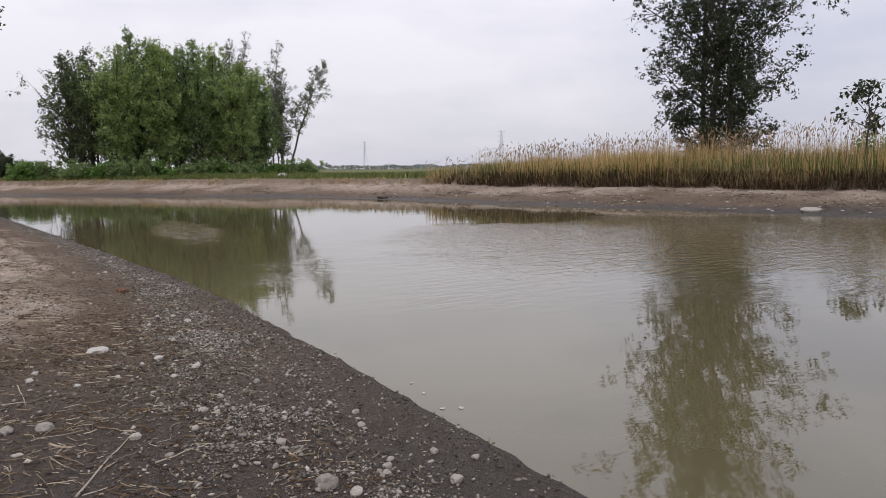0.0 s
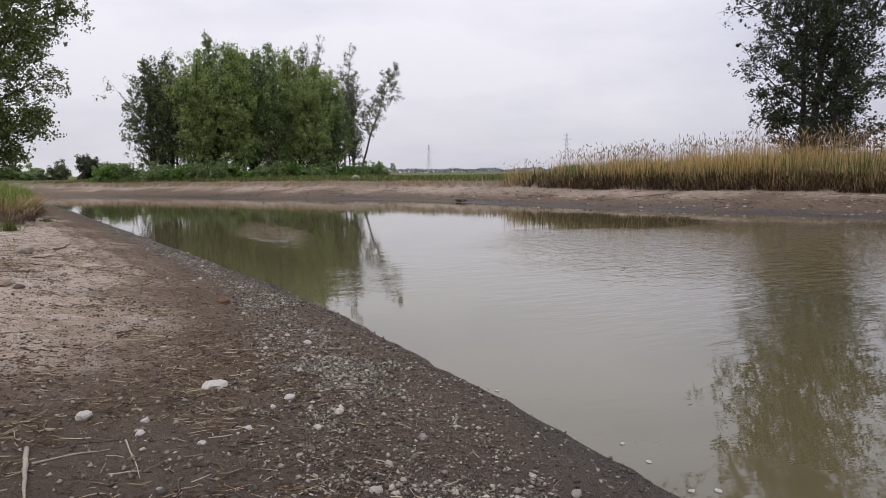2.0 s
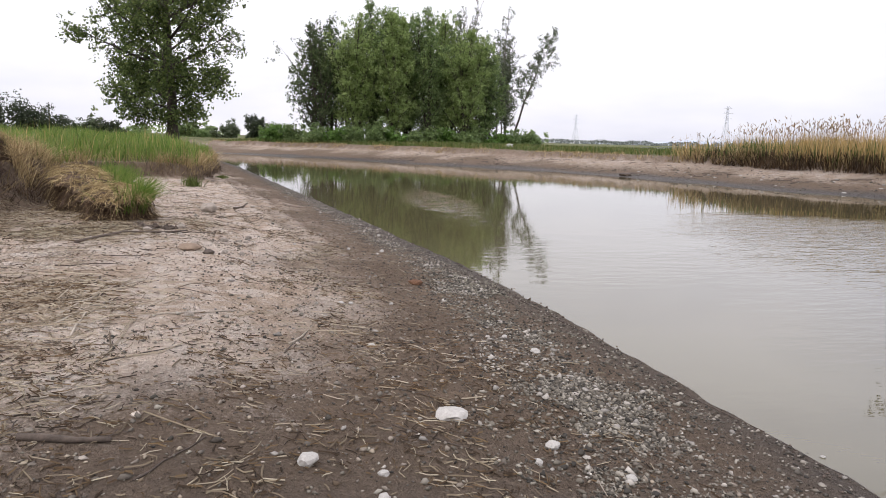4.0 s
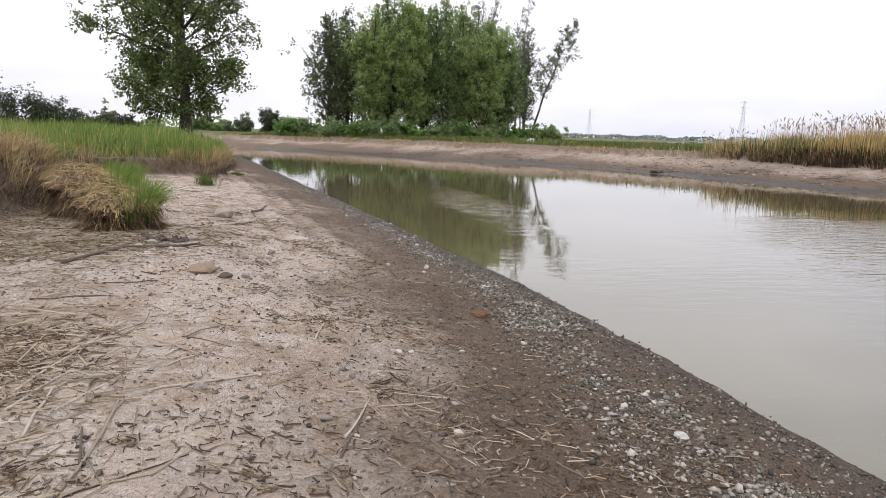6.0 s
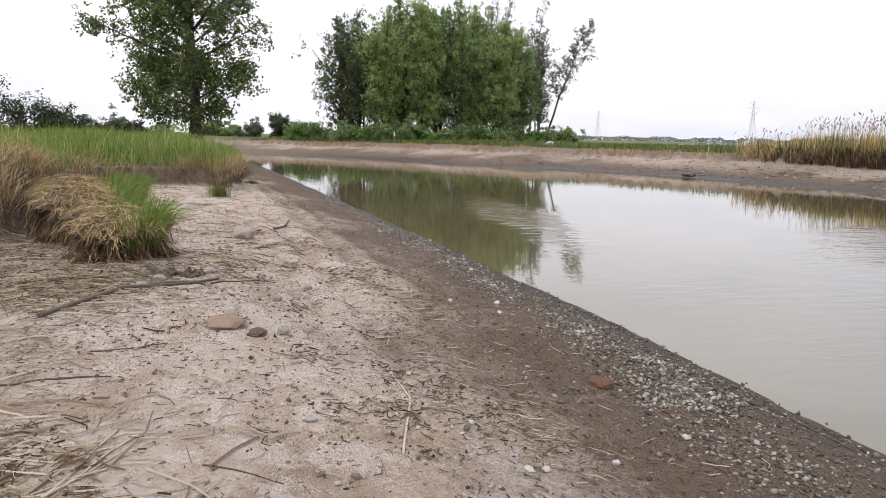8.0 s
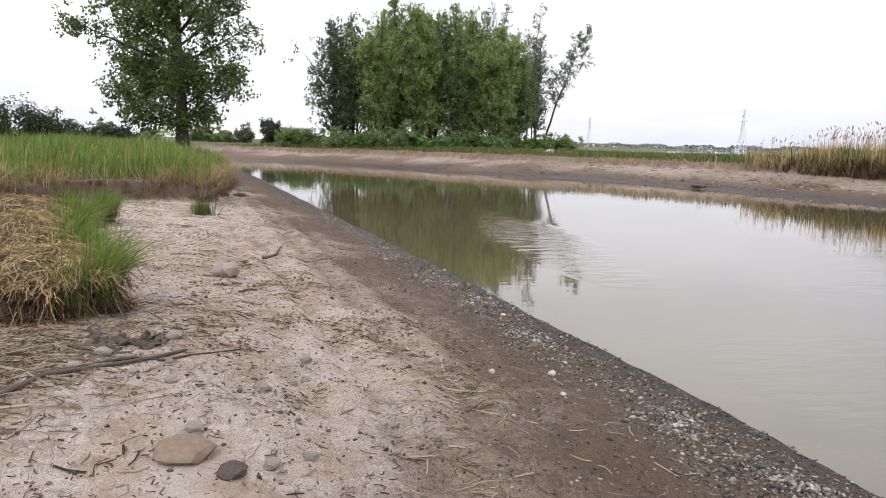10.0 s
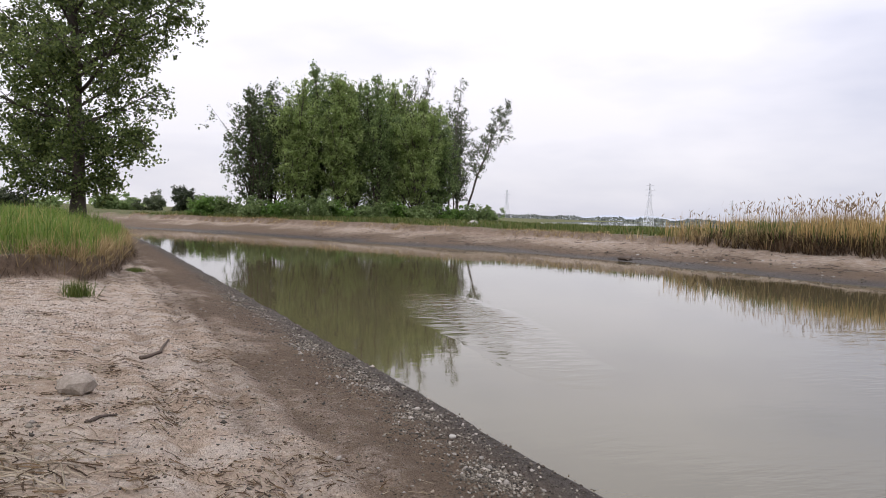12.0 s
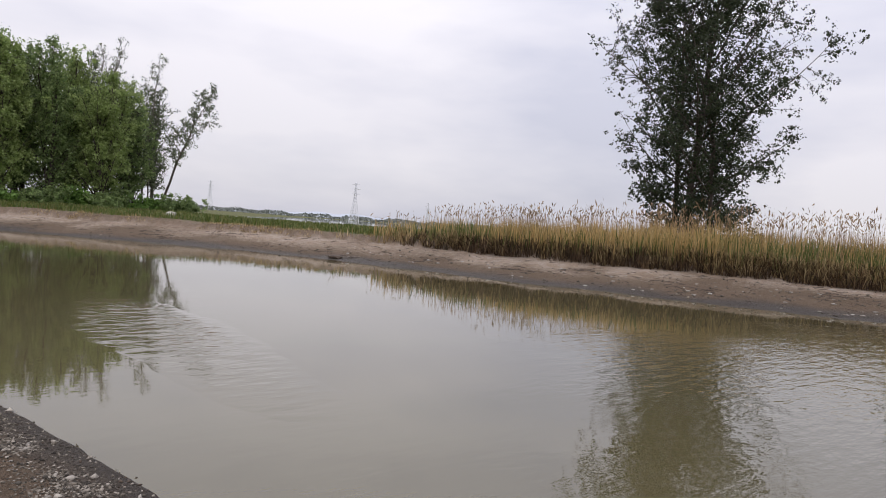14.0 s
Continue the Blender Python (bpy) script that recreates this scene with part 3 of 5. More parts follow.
                    seats.append((p1, p2, rng.uniform(0.4, 1.0)))
    if not apart:
        trunk_bits += [bit for mine in limb_bits for bit in mine]
    part("trunk", mesh_from("trunk", *merged(trunk_bits), bark, True), thing, "dark furrowed bark" if bark is BARK else "")
    for mine in limb_bits if apart else ():
        part("limb", mesh_from("limb", *merged(mine), bark, True), thing)
    weight = np.array([s[2] for s in seats]) ** 1.3
    a, b = np.array([s[0] for s in seats]), np.array([s[1] for s in seats])
    size = np.array([s[2] for s in seats])[:, None]
    # clumps of leaves along the branchlets; each leaf faces outwards and up from its clump
    many = max(1, int(leaves / per_clump))
    pick = rng.choice(len(seats), many, p=weight / weight.sum())
    heart = a[pick] + (b - a)[pick] * rng.uniform(0.15, 1.1, (many, 1)) + rng.normal(0, 1, (many, 3)) * (spread if tuft else size[pick] * spread)
    wide = rng.uniform(0.6, 1.3, (many, 1)) * clump
    mine = rng.integers(0, many, leaves)
    way = unit(rng.normal(0, 1, (leaves, 3)))
    at = heart[mine] + way * wide[mine] * rng.uniform(0.35, 1.1, (leaves, 1)) * np.array([1.0, 1.0, 0.8 if tuft else 1.15])
    facing = unit(way + np.array([0, 0, 0.5]) + rng.normal(0, 0.8, (leaves, 3)))
    at[:, 2] = np.maximum(at[:, 2], 0.15)
    v, q = leaf_quads(at, leaf, leaf * 0.72, rng, droop, facing)
    part("crown", mesh_from("crown", v, q, mat), thing)
    return thing


def bush(name, label, x, y, wide, tall, leaves, leaf, mat, seed, group="", category="bush"):
    """A bush: stems fanning out from the ground, leaves in uneven clumps along them."""
    rng = np.random.default_rng(seed)
    thing = tagged(new(name), label, category, group)
    thing.location = (x, y, height(x, y) - 0.05)
    stems, seats = [], []
    for i in range(16):
        az, up = rng.uniform(0, 2 * np.pi), rng.uniform(0.6, 1.5)
        l = tall * rng.uniform(0.6, 1.05)
        d = np.array([np.cos(az) * np.cos(up) * wide / tall * 1.1, np.sin(az) * np.cos(up) * wide / tall * 1.1, np.sin(up)])
        foot = np.append(rng.normal(0, wide * 0.18, 2), 0)
        q = np.linspace(0, 1, 5)
        c = foot + d * l * q[:, None] + rng.normal(0, 0.06 * l, 3) * q[:, None] ** 2
        stems.append(tube(c, 0.03 * (1 - q) + 0.006, 4))
        for k in range(9):
            s = rng.uniform(0.12, 1.0)
            seats.append(np.array([np.interp(s, q, c[:, m]) for m in range(3)]) + rng.normal(0, 0.13 * wide, 3))
    part("stem", mesh_from("stem", *merged(stems), BARK), thing)
    seats = np.array(seats)
    way = unit(rng.normal(0, 1, (leaves, 3)))
    at = seats[rng.integers(0, len(seats), leaves)] + way * rng.uniform(0.4, 1.1, (leaves, 1)) * np.array([0.17 * wide, 0.17 * wide, 0.14 * tall])
    at[:, 2] = np.abs(at[:, 2])
    v, q = leaf_quads(at, leaf, leaf * 0.7, rng, 0.4, unit(way + np.array([0, 0, 0.5]) + rng.normal(0, 0.5, (leaves, 3))))
    part("foliage", mesh_from("foliage", v, q, mat), thing)
    return thing


# ---- trees, space by space ----
# the two big cottonwoods, one on each bank
tree("cottonwood_tree", "tall cottonwood with open leafy crown on the grassy bank", -4.9, 45.0, 18.5, 0.29, 7.2, 100000, 0.155, LEAF_NEAR, 3, low=0.08, limbs=66, rise=14, spread=0.24, gaps=0.05, twigs=12, tuft=5, apart=True, clump=0.26, per_clump=9, profile=([0, 0.1, 0.3, 0.6, 0.8, 1.0], [0.42, 0.56, 0.78, 1.0, 0.92, 0.4]))
# leaves coloured dark to give this one a silhouette against the sky
tree("cottonwood_tree", "airy cottonwood behind the tan reeds, leaves coloured as a dark silhouette", 42.9, 30.8, 20.5, 0.26, 10.0, 88000, 0.165, LEAF_DARK, 11, low=0.02, limbs=32, rise=26, spread=0.28, gaps=0.08, stems=3, twigs=10, tuft=5, apart=True, clump=0.26, per_clump=8, profile=([0, 0.12, 0.3, 0.55, 0.8, 1.0], [0.34, 0.45, 0.68, 1.0, 1.0, 0.55]))
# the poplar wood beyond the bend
WOODS = [(5.9, 77, 12.6, 5.2, LEAF_SHADED), (8.0, 80, 13.8, 4.6, LEAF_SHADED), (9.9, 76, 14.6, 4.4, LEAF_LIGHT), (12.1, 79, 15.8, 4.2, LEAF_WOOD), (13.9, 76, 14.4, 4.4, LEAF_LIGHT), (16.2, 80, 15.8, 4.2, LEAF_WOOD), (18.2, 77, 14.6, 4.6, LEAF_WOOD), (20.6, 81, 15.6, 4.2, LEAF_LIGHT), (22.0, 77, 13.4, 4.8, LEAF_LIGHT), (24.6, 82, 17.2, 4.4, LEAF_GREY), (25.6, 79, 13.2, 4.2, LEAF_WOOD), (28.0, 82, 16.8, 4.0, LEAF_GREY), (12, 86, 15.2, 4.2, LEAF_SHADED), (18, 87, 15.8, 4.4, LEAF_SHADED), (24, 88, 15.8, 4.4, LEAF_SHADED), (29.8, 84, 14.0, 3.2, LEAF_GREY)]
for i, (tx, ty, tt, tr, tm) in enumerate(WOODS):
    tt *= 0.93 * (1 + 0.05 * math.sin(i * 2.3))
    sparse = tm is LEAF_GREY
    tree("poplar_tree", "sparse grey-green poplar at the edge of the wood" if sparse else ("poplar with leaves coloured as shaded, among the wood" if tm is LEAF_SHADED else "dense green poplar in the wood on the far bank"), tx, ty, tt, 0.10 if tx > 26 else 0.16, tr, 6000 if sparse else (12000 if tm is LEAF_SHADED else 21000), 0.18 if sparse else 0.2, tm, 20 + i, low=0.14 if tx > 26 else 0.06, limbs=24 if tx > 26 else 30, rise=54, group="poplar wood on the far bank", stems=3, spread=0.3, top=0.45, gaps=0.4 if sparse else 0.12, bark=PALE_BARK if sparse else BARK, clump=0.3 if sparse else 0.33, per_clump=8 if sparse else 12, profile=([0, 0.3, 0.6, 0.85, 1.0], [0.75, 1.0, 0.8, 0.42, 0.15]))
tree("leaning_tree", "thin leaning sparse tree at the end of the wood", 30.2, 82.5, 14.0, 0.13, 3.4, 3000, 0.2, LEAF_GREY, 61, low=0.36, limbs=18, rise=42, lean=(0.36, -0.02), spread=0.26, gaps=0.15, clump=0.32, per_clump=9)
# undergrowth along the foot of the wood
for i in range(15):
    ux = 1.5 + i * 2.05 + RNG.normal(0, 0.4)
    bush("undergrowth_bush", "bright green leafy bush at the foot of the wood", ux, 73.6 + RNG.normal(0, 0.7) + 0.18 * i + (5 if i < 2 else 0), 1.9, RNG.uniform(1.2, 2.8) if 2 < i < 12 else RNG.uniform(1.2, 2.0), 3200, 0.22, LEAF_WOOD if i % 3 else LEAF_BUSH, 100 + i, "bushes at the foot of the wood")
# bushes and low trees beyond the bend
for i, (slope, far, tall, wide, mat) in enumerate([(-0.36, 104, 6.4, 5.0, LEAF_DARK), (-0.315, 104, 5.8, 4.6, LEAF_DARK), (-0.28, 106, 5.2, 4.0, LEAF_DARK), (-0.245, 106, 4.0, 3.6, LEAF_DARK), (-0.205, 108, 3.8, 3.0, LEAF_GREY), (-0.19, 108, 3.0, 3.0, LEAF_DARK), (-0.15, 110, 2.0, 2.6, LEAF_WOOD), (-0.088, 108, 3.2, 3.4, LEAF_WOOD), (-0.06, 106, 3.0, 3.2, LEAF_WOOD), (-0.032, 104, 3.8, 3.0, LEAF_GREY), (0.004, 100, 5.4, 3.0, LEAF_DARK), (0.026, 98, 3.4, 2.6, LEAF_WOOD)]):
    bush("far_bush", "dark rounded bush beyond the bend" if mat is LEAF_DARK else "green bush beyond the bend of the channel", -0.6 + slope * far, 5.3 + far, wide * (1.15 if i < 4 else 0.8), tall * (0.95 if i < 3 else 0.62), 3600, 0.3, mat, 200 + i, "bushes beyond the bend")
tree("sapling", "small sapling with drooping compound leaves behind the reeds", 33.6, 15.9, 4.2, 0.05, 2.2, 420, 0.22, LEAF_DARK, 71, low=0.5, limbs=9, rise=18, spread=0.16, droop=0.8, category="sapling")
bush("low_bush", "low green bush behind the reeds", 37.5, 17.2, 1.8, 2.0, 1800, 0.16, LEAF_BUSH, 231)

# ---- reeds and grass ----


def scatter(n, x0, x1, y0, y1, keep, rng):
    """n places in a rectangle, kept with the likelihood that keep(x, y, u, v, e) gives."""
    got = []
    total = 0
    while total < n:
        x, y = rng.uniform(x0, x1, n * 3), rng.uniform(y0, y1, n * 3)
        z, u, v, e = lie(x, y)
        ok = rng.uniform(0, 1, n * 3) < keep(x, y, u, v, e)
        got.append(np.stack([x, y, z], 1)[ok])
        total += int(ok.sum())
    return np.concatenate(got)[:n]


def reed_bed(x, y, v):
    return ease(6.1, 6.6, v) * (1 - ease(13, 18, v)) * (1 - ease(36, 43, y + 2.5 * value_noise(x, y, 3.0, 31))) * (0.45 + 0.55 * ease(-0.3, 0.3, value_noise(x, y, 1.6, 32)))


def reed_height(x, y):
    return np.interp(y, [8, 20, 30, 40, 44], [2.2, 2.0, 1.75, 1.45, 1.0]) * (1 + 0.13 * value_noise(x, y, 2.6, 33) + 0.24 * value_noise(x, y, 0.7, 35))


rng = np.random.default_rng(40)
spot = scatter(22000, 24, 52, 2, 45, lambda x, y, u, v, e: reed_bed(x, y, v) * ease(-0.6, 0.2, value_noise(x, y, 4.0, 34) + 0.2), rng)
tall = reed_height(spot[:, 0], spot[:, 1]) * rng.uniform(0.45, 1.0, len(spot))
v_, f_, tip = blades(spot, tall, 0.024, 0.27, rng, 0.4)
tagged(new("reed_stalks", mesh_from("reed_stalks", v_, f_, REED_TAN)), "tall dry tan reed stalks on the far bank", "reeds", kind="stuff")
spot = scatter(12500, 24, 52, 2, 46, lambda x, y, u, v, e: reed_bed(x, y, v), rng)
tall = reed_height(spot[:, 0], spot[:, 1]) * rng.uniform(0.3, 0.8, len(spot))
v_, f_, tip = blades(spot, tall, 0.04, 0.24, rng, 0.4)
tagged(new("reed_leaves", mesh_from("reed_leaves", v_, f_, REED_GREEN)), "green young reeds growing among dry stalks", "reeds", kind="stuff")
spot = scatter(3000, 24, 52, 2, 44, lambda x, y, u, v, e: reed_bed(x, y, v) * ease(7.0, 9.0, v), rng)
tall = reed_height(spot[:, 0], spot[:, 1]) * rng.uniform(0.95, 1.28, len(spot))
v_, f_, tip = blades(spot, tall, 0.016, 0.07, rng, 0.2)
plume_v, plume_f = leaf_quads(tip + np.array([0, 0, -0.05]), 0.25, 0.06, rng, -2.2)
v2, f2 = merged([(v_, f_), (plume_v, plume_f.tolist())])
tagged(new("reed_plumes", mesh_from("reed_plumes", v2, f2, PLUME)), "feathery brown plumes on thin reed stems", "reeds", kind="stuff")
# matted dead leaves that hang over the undercut foot of the reed bed
spot = scatter(12000, 22, 46, 0, 46, lambda x, y, u, v, e: ease(5.7, 6.1, v) * (1 - ease(6.7, 7.3, v)) * (1 - ease(33, 40, y)), rng)
v_, f_, tip = blades(spot, rng.uniform(0.2, 0.9, len(spot)), 0.032, 1.1, rng, 0.2)
tagged(new("reed_thatch", mesh_from("reed_thatch", v_, f_, ROOTS)), "matted brown dead reeds along the bank's foot", "reeds", kind="stuff")
spot = scatter(6000, 22, 46, 0, 46, lambda x, y, u, v, e: ease(5.9, 6.3, v) * (1 - ease(6.9, 7.6, v)) * (1 - ease(36, 44, y)) * ease(-0.2, 0.3, value_noise(x, y, 1.3, 37)), rng)
v_, f_, tip = blades(spot, rng.uniform(0.3, 1.1, len(spot)), 0.03, 0.9, rng, 0.2)
tagged(new("reed_thatch", mesh_from("tan_thatch", v_, f_, THATCH)), "straw-coloured broken reeds slumping over the bank", "reeds", kind="stuff")
# short turf of the far bank
spot = scatter(15000, -40, 48, 40, 84, lambda x, y, u, v, e: ease(6.4, 7.2, v) * (1 - ease(14, 24, v)) * ease(38, 46, y), rng)
v_, f_, tip = blades(spot, rng.uniform(0.18, 0.5, len(spot)), 0.05, 0.5, rng)
tagged(new("bank_grass", mesh_from("bank_grass", v_, f_, GRASS_FAR)), "short yellowish green turf on the far bank", "grass", kind="stuff")
spot = scatter(9000, 20, 100, 45, 100, lambda x, y, u, v, e: ease(8, 14, v) * ease(2.5, 6, x - 0.33 * y) * (1 - ease(85, 105, 0.62 * x + 0.785 * y)), rng)
v_, f_, tip = blades(spot, rng.uniform(0.12, 0.34, len(spot)), 0.1, 0.4, rng)
tagged(new("meadow_grass", mesh_from("meadow_grass", v_, f_, GRASS_FAR)), "rough green meadow grass towards the river", "grass", kind="stuff")
# dead turf at the lip of the far sand
spot = scatter(3500, -30, 40, 38, 84, lambda x, y, u, v, e: ease(5.8, 6.2, v) * (1 - ease(6.6, 7.1, v)) * ease(-0.2, 0.3, value_noise(x, y, 2.5, 36)), rng)
v_, f_, tip = blades(spot, rng.uniform(0.08, 0.24, len(spot)), 0.03, 1.3, rng)
tagged(new("dead_turf", mesh_from("dead_turf", v_, f_, THATCH)), "dry brown turf edge on the far bank", "grass", kind="stuff")

# the near bank's long grass, denser where one passes close
spot = scatter(52000, -14, -1.4, 10, 62, lambda x, y, u, v, e: ease(0.85, 1.15, e / rim(y)) * (1 - ease(6, 10, e)) * np.interp(y, [10, 22, 32, 62], [1, 1, 0.6, 0.25]) * (0.35 + 0.65 * ease(-0.4, 0.3, value_noise(x, y, 0.8, 41))) * (0.25 + 0.75 * ease(-0.3, 0.2, value_noise(x, y, 0.22, 44))), rng)
tall = rng.uniform(0.22, 0.66, len(spot)) * (1 + 0.45 * value_noise(spot[:, 0], spot[:, 1], 1.1, 42) + 0.3 * value_noise(spot[:, 0], spot[:, 1], 0.4, 43))
v_, f_, tip = blades(spot, tall * 1.1, 0.008 + 0.0004 * spot[:, 1], 0.62, rng, 0.9)
tagged(new("bank_grass", mesh_from("near_grass", v_, f_, GRASS)), "long fresh green grass on the near bank", "grass", kind="stuff")
spot = scatter(13000, -11, -1.4, 10, 50, lambda x, y, u, v, e: ease(0.4, 0.8, e / rim(y)) * (1 - ease(1.1, 1.7, e / rim(y))) * (0.15 + 0.85 * ease(-0.2, 0.3, value_noise(x, y, 0.7, 45))), rng)
v_, f_, tip = blades(spot, rng.uniform(0.15, 0.62, len(spot)), 0.010, 1.4, rng)
tagged(new("bank_thatch", mesh_from("near_thatch", v_, f_, THATCH)), "straw-coloured dead grass hanging over the cut bank", "grass", kind="stuff")
spot = scatter(5200, -11, -1.4, 10, 50, lambda x, y, u, v, e: ease(0.02, 0.2, e / rim(y)) * (1 - ease(0.7, 1.0, e / rim(y))), rng)
v_, f_, tip = blades(spot, rng.uniform(0.06, 0.3, len(spot)), 0.009, 2.2, rng)
tagged(new("bank_roots", mesh_from("bank_roots", v_, f_, ROOTS)), "dark dead roots tangled on the bank's worn face", "roots", kind="stuff")
spot = scatter(420, -9, -1.8, 11, 30, lambda x, y, u, v, e: ease(0.7, 1.1, e / rim(y)) * (1 - ease(1.2, 4.5, e)), rng)
v_, f_, tip = blades(spot, rng.uniform(0.4, 1.15, len(spot)), 0.010, 0.5, rng, 0.6)
tagged(new("dry_stalks", mesh_from("dry_stalks", v_, f_, REED_TAN)), "thin pale dry stalks standing in the grass", "grass", kind="stuff")


def ribbons(paths, width, rng):
    """Tapering strips along paths (n, k, 3)."""
    n, k, _ = paths.shape
    way = np.gradient(paths, axis=1)
    side = unit(np.cross(way, rng.normal(size=(n, 1, 3)))) * 0.5 * np.broadcast_to(width, (n,))[:, None, None] * np.linspace(1, 0.3, k)[None, :, None]
    verts = np.stack([paths - side, paths + side], 2).reshape(-1, 3)
    step = np.arange(k - 1) * 2
    one = np.stack([step, step + 1, step + 3, step + 2], 1)
    return verts, (np.arange(n)[:, None, None] * 2 * k + one[None]).reshape(-1, 4)


def sod_clump(label, x, y, rx, ry, tall, seed, turn=0.0, green=1.0):
    """A slumped sod: an undercut lump of soil, roots trailing from it to the ground, a straw cap, grass on one side."""
    rng = np.random.default_rng(seed)
    thing = tagged(new("sod_clump"), label, "sod")
    thing.location = (x, y, height(x, y))
    n, rings = 56, 16
    ang = np.arange(n) * 2 * np.pi / n

    def outline(a, f):
        """How far the lump reaches at angle a and level f."""
        r = np.interp(f, [0, 0.15, 0.4, 0.62, 0.8, 0.92, 1], [1.1, 0.96, 0.84, 0.9, 0.98, 0.76, 0.0])
        return r * (1 + 0.42 * value_noise(np.cos(a) * 1.9 + 9, np.sin(a) * 1.9 + f * 1.6, 1.0, seed) + 0.13 * value_noise(np.cos(a) * 6, np.sin(a) * 6 + f * 9.0, 1.0, seed + 1) * (f < 0.97))

    def crest(a):
        return 0.85 + 0.22 * np.cos(a - turn - 2.2) + 0.16 * value_noise(np.cos(a) * 1.7, np.sin(a) * 1.7 + 5, 1.0, seed + 2)

    def level(a, f):
        return tall * np.interp(f, [0, 0.8, 0.92, 1], [-0.15, 0.82, 0.95, 1.0]) * (1 + (crest(a) - 1) * np.minimum(1.0, (1 - f) * 6))

    verts, faces = [], []
    for k in range(rings):
        f = k / (rings - 1)
        fa = np.full(n, f)
        h = level(ang, fa) + 0.05 * tall * value_noise(np.cos(ang) * 8, np.sin(ang) * 8 + f * 11, 1.0, seed + 3)
        r = outline(ang, fa)
        verts.append(np.stack([rx * r * np.cos(ang), ry * r * np.sin(ang), h], 1))
    for k in range(rings - 1):
        for j in range(n):
            m = (j + 1) % n
            faces.append([k * n + j, k * n + m, (k + 1) * n + m, (k + 1) * n + j])
    part("soil", mesh_from("soil", np.concatenate(verts), faces, SOIL, False), thing, "dark crumbling soil")

    def drape(count, f0, f1, reach, fall, swing):
        """Paths that start on the lump between levels f0 and f1 and trail outwards and down."""
        a = rng.uniform(0, 2 * np.pi, count * 3)
        a = a[rng.uniform(-0.6, 0.5, count * 3) < value_noise(np.cos(a) * 3.5 + 2, np.sin(a) * 3.5, 1.0, seed + 5)][:count]
        count = len(a)
        f = rng.uniform(f0, f1, count)
        r = outline(a, f)
        start = np.stack([rx * r * np.cos(a), ry * r * np.sin(a), np.maximum(level(a, f), 0) + 0.02], 1)
        b = a + rng.normal(0, swing, count)
        out = np.stack([np.cos(b), np.sin(b), np.zeros(count)], 1)
        q = np.linspace(0, 1, 5)[None, :, None]
        reach, fall = rng.uniform(0.3, 1, (count, 1, 1)) * reach, rng.uniform(0.3, 1, (count, 1, 1)) * fall
        p = start[:, None] + out[:, None] * reach * q + np.array([0, 0, 1.0]) * (0.12 * reach * np.sin(np.pi * q) - fall * q ** 1.7) + rng.normal(0, 0.012, (count, 5, 3))
        p[..., 2] = np.maximum(p[..., 2], 0.012)
        return p

    v_, f_ = ribbons(drape(1000, 0.1, 0.8, 0.2, tall * 0.6, 1.0), 0.009, rng)
    tagged(part("root_mat", mesh_from("root_mat", v_, f_, ROOTS), thing, "hanging dead roots"), kind="stuff")
    v_, f_ = ribbons(drape(240, 0.05, 0.65, 0.3, tall * 0.6, 0.9), 0.007, rng)
    tagged(part("root_mat", mesh_from("pale_roots", v_, f_, THATCH), thing, "pale trailing roots and straw"), kind="stuff")
    v_, f_ = ribbons(drape(1300, 0.82, 1.0, 0.24, tall * 0.22, 1.2), 0.010, rng)
    tagged(part("dry_grass", mesh_from("dry_grass", v_, f_, THATCH), thing, "straw-coloured flattened grass"), kind="stuff")
    n2 = int(1300 * green)
    a, f = turn + rng.normal(0, 0.5, n2), rng.uniform(0.6, 1.02, n2)
    r = outline(a, np.full(n2, 0.78)) * f
    spot = np.stack([rx * r * np.cos(a), ry * r * np.sin(a), tall * crest(a) * rng.uniform(0.3, 0.75, n2) * (1.2 - 0.45 * f)], 1)
    q = np.linspace(0, 1, 5)[None, :, None]
    b = a + rng.normal(0, 0.7, n2)
    long = rng.uniform(0.18, 0.55, (n2, 1, 1))
    lean = np.abs(rng.normal(0.45, 0.35, (n2, 1, 1)))
    p = spot[:, None] + np.stack([np.cos(b), np.sin(b), np.zeros(n2)], 1)[:, None] * long * lean * q ** 1.4 + np.array([0, 0, 1.0]) * long * (q - 0.35 * lean * q ** 2.4)
    v_, f_ = ribbons(p, 0.010, rng)
    tagged(part("grass_tuft", mesh_from("grass_tuft", v_, f_, GRASS), thing, "green grass tuft"), kind="stuff")
    return thing


sod_clump("slumped sod with grass tuft standing on pale mud", -2.42, 14.3, 0.42, 0.5, 0.48, 301, -0.25, 0.6)
sod_clump("slumped sod behind the first, capped with straw", -3.0, 15.5, 0.55, 0.7, 0.62, 304, 0.1, 0.7)
sod_clump("slumped grassy sod leaning against the cut bank", -3.55, 17.4, 0.55, 0.9, 0.6, 302, 0.2)
sod_clump("dark overhanging sod at the worn bank's foot", -4.75, 15.7, 0.4, 0.45, 0.45, 306, 2.6, 0.4)
sod_clump("low crumbled sod below the cut bank", -3.6, 19.9, 0.42, 0.55, 0.3, 303, 0.5, 0.5)
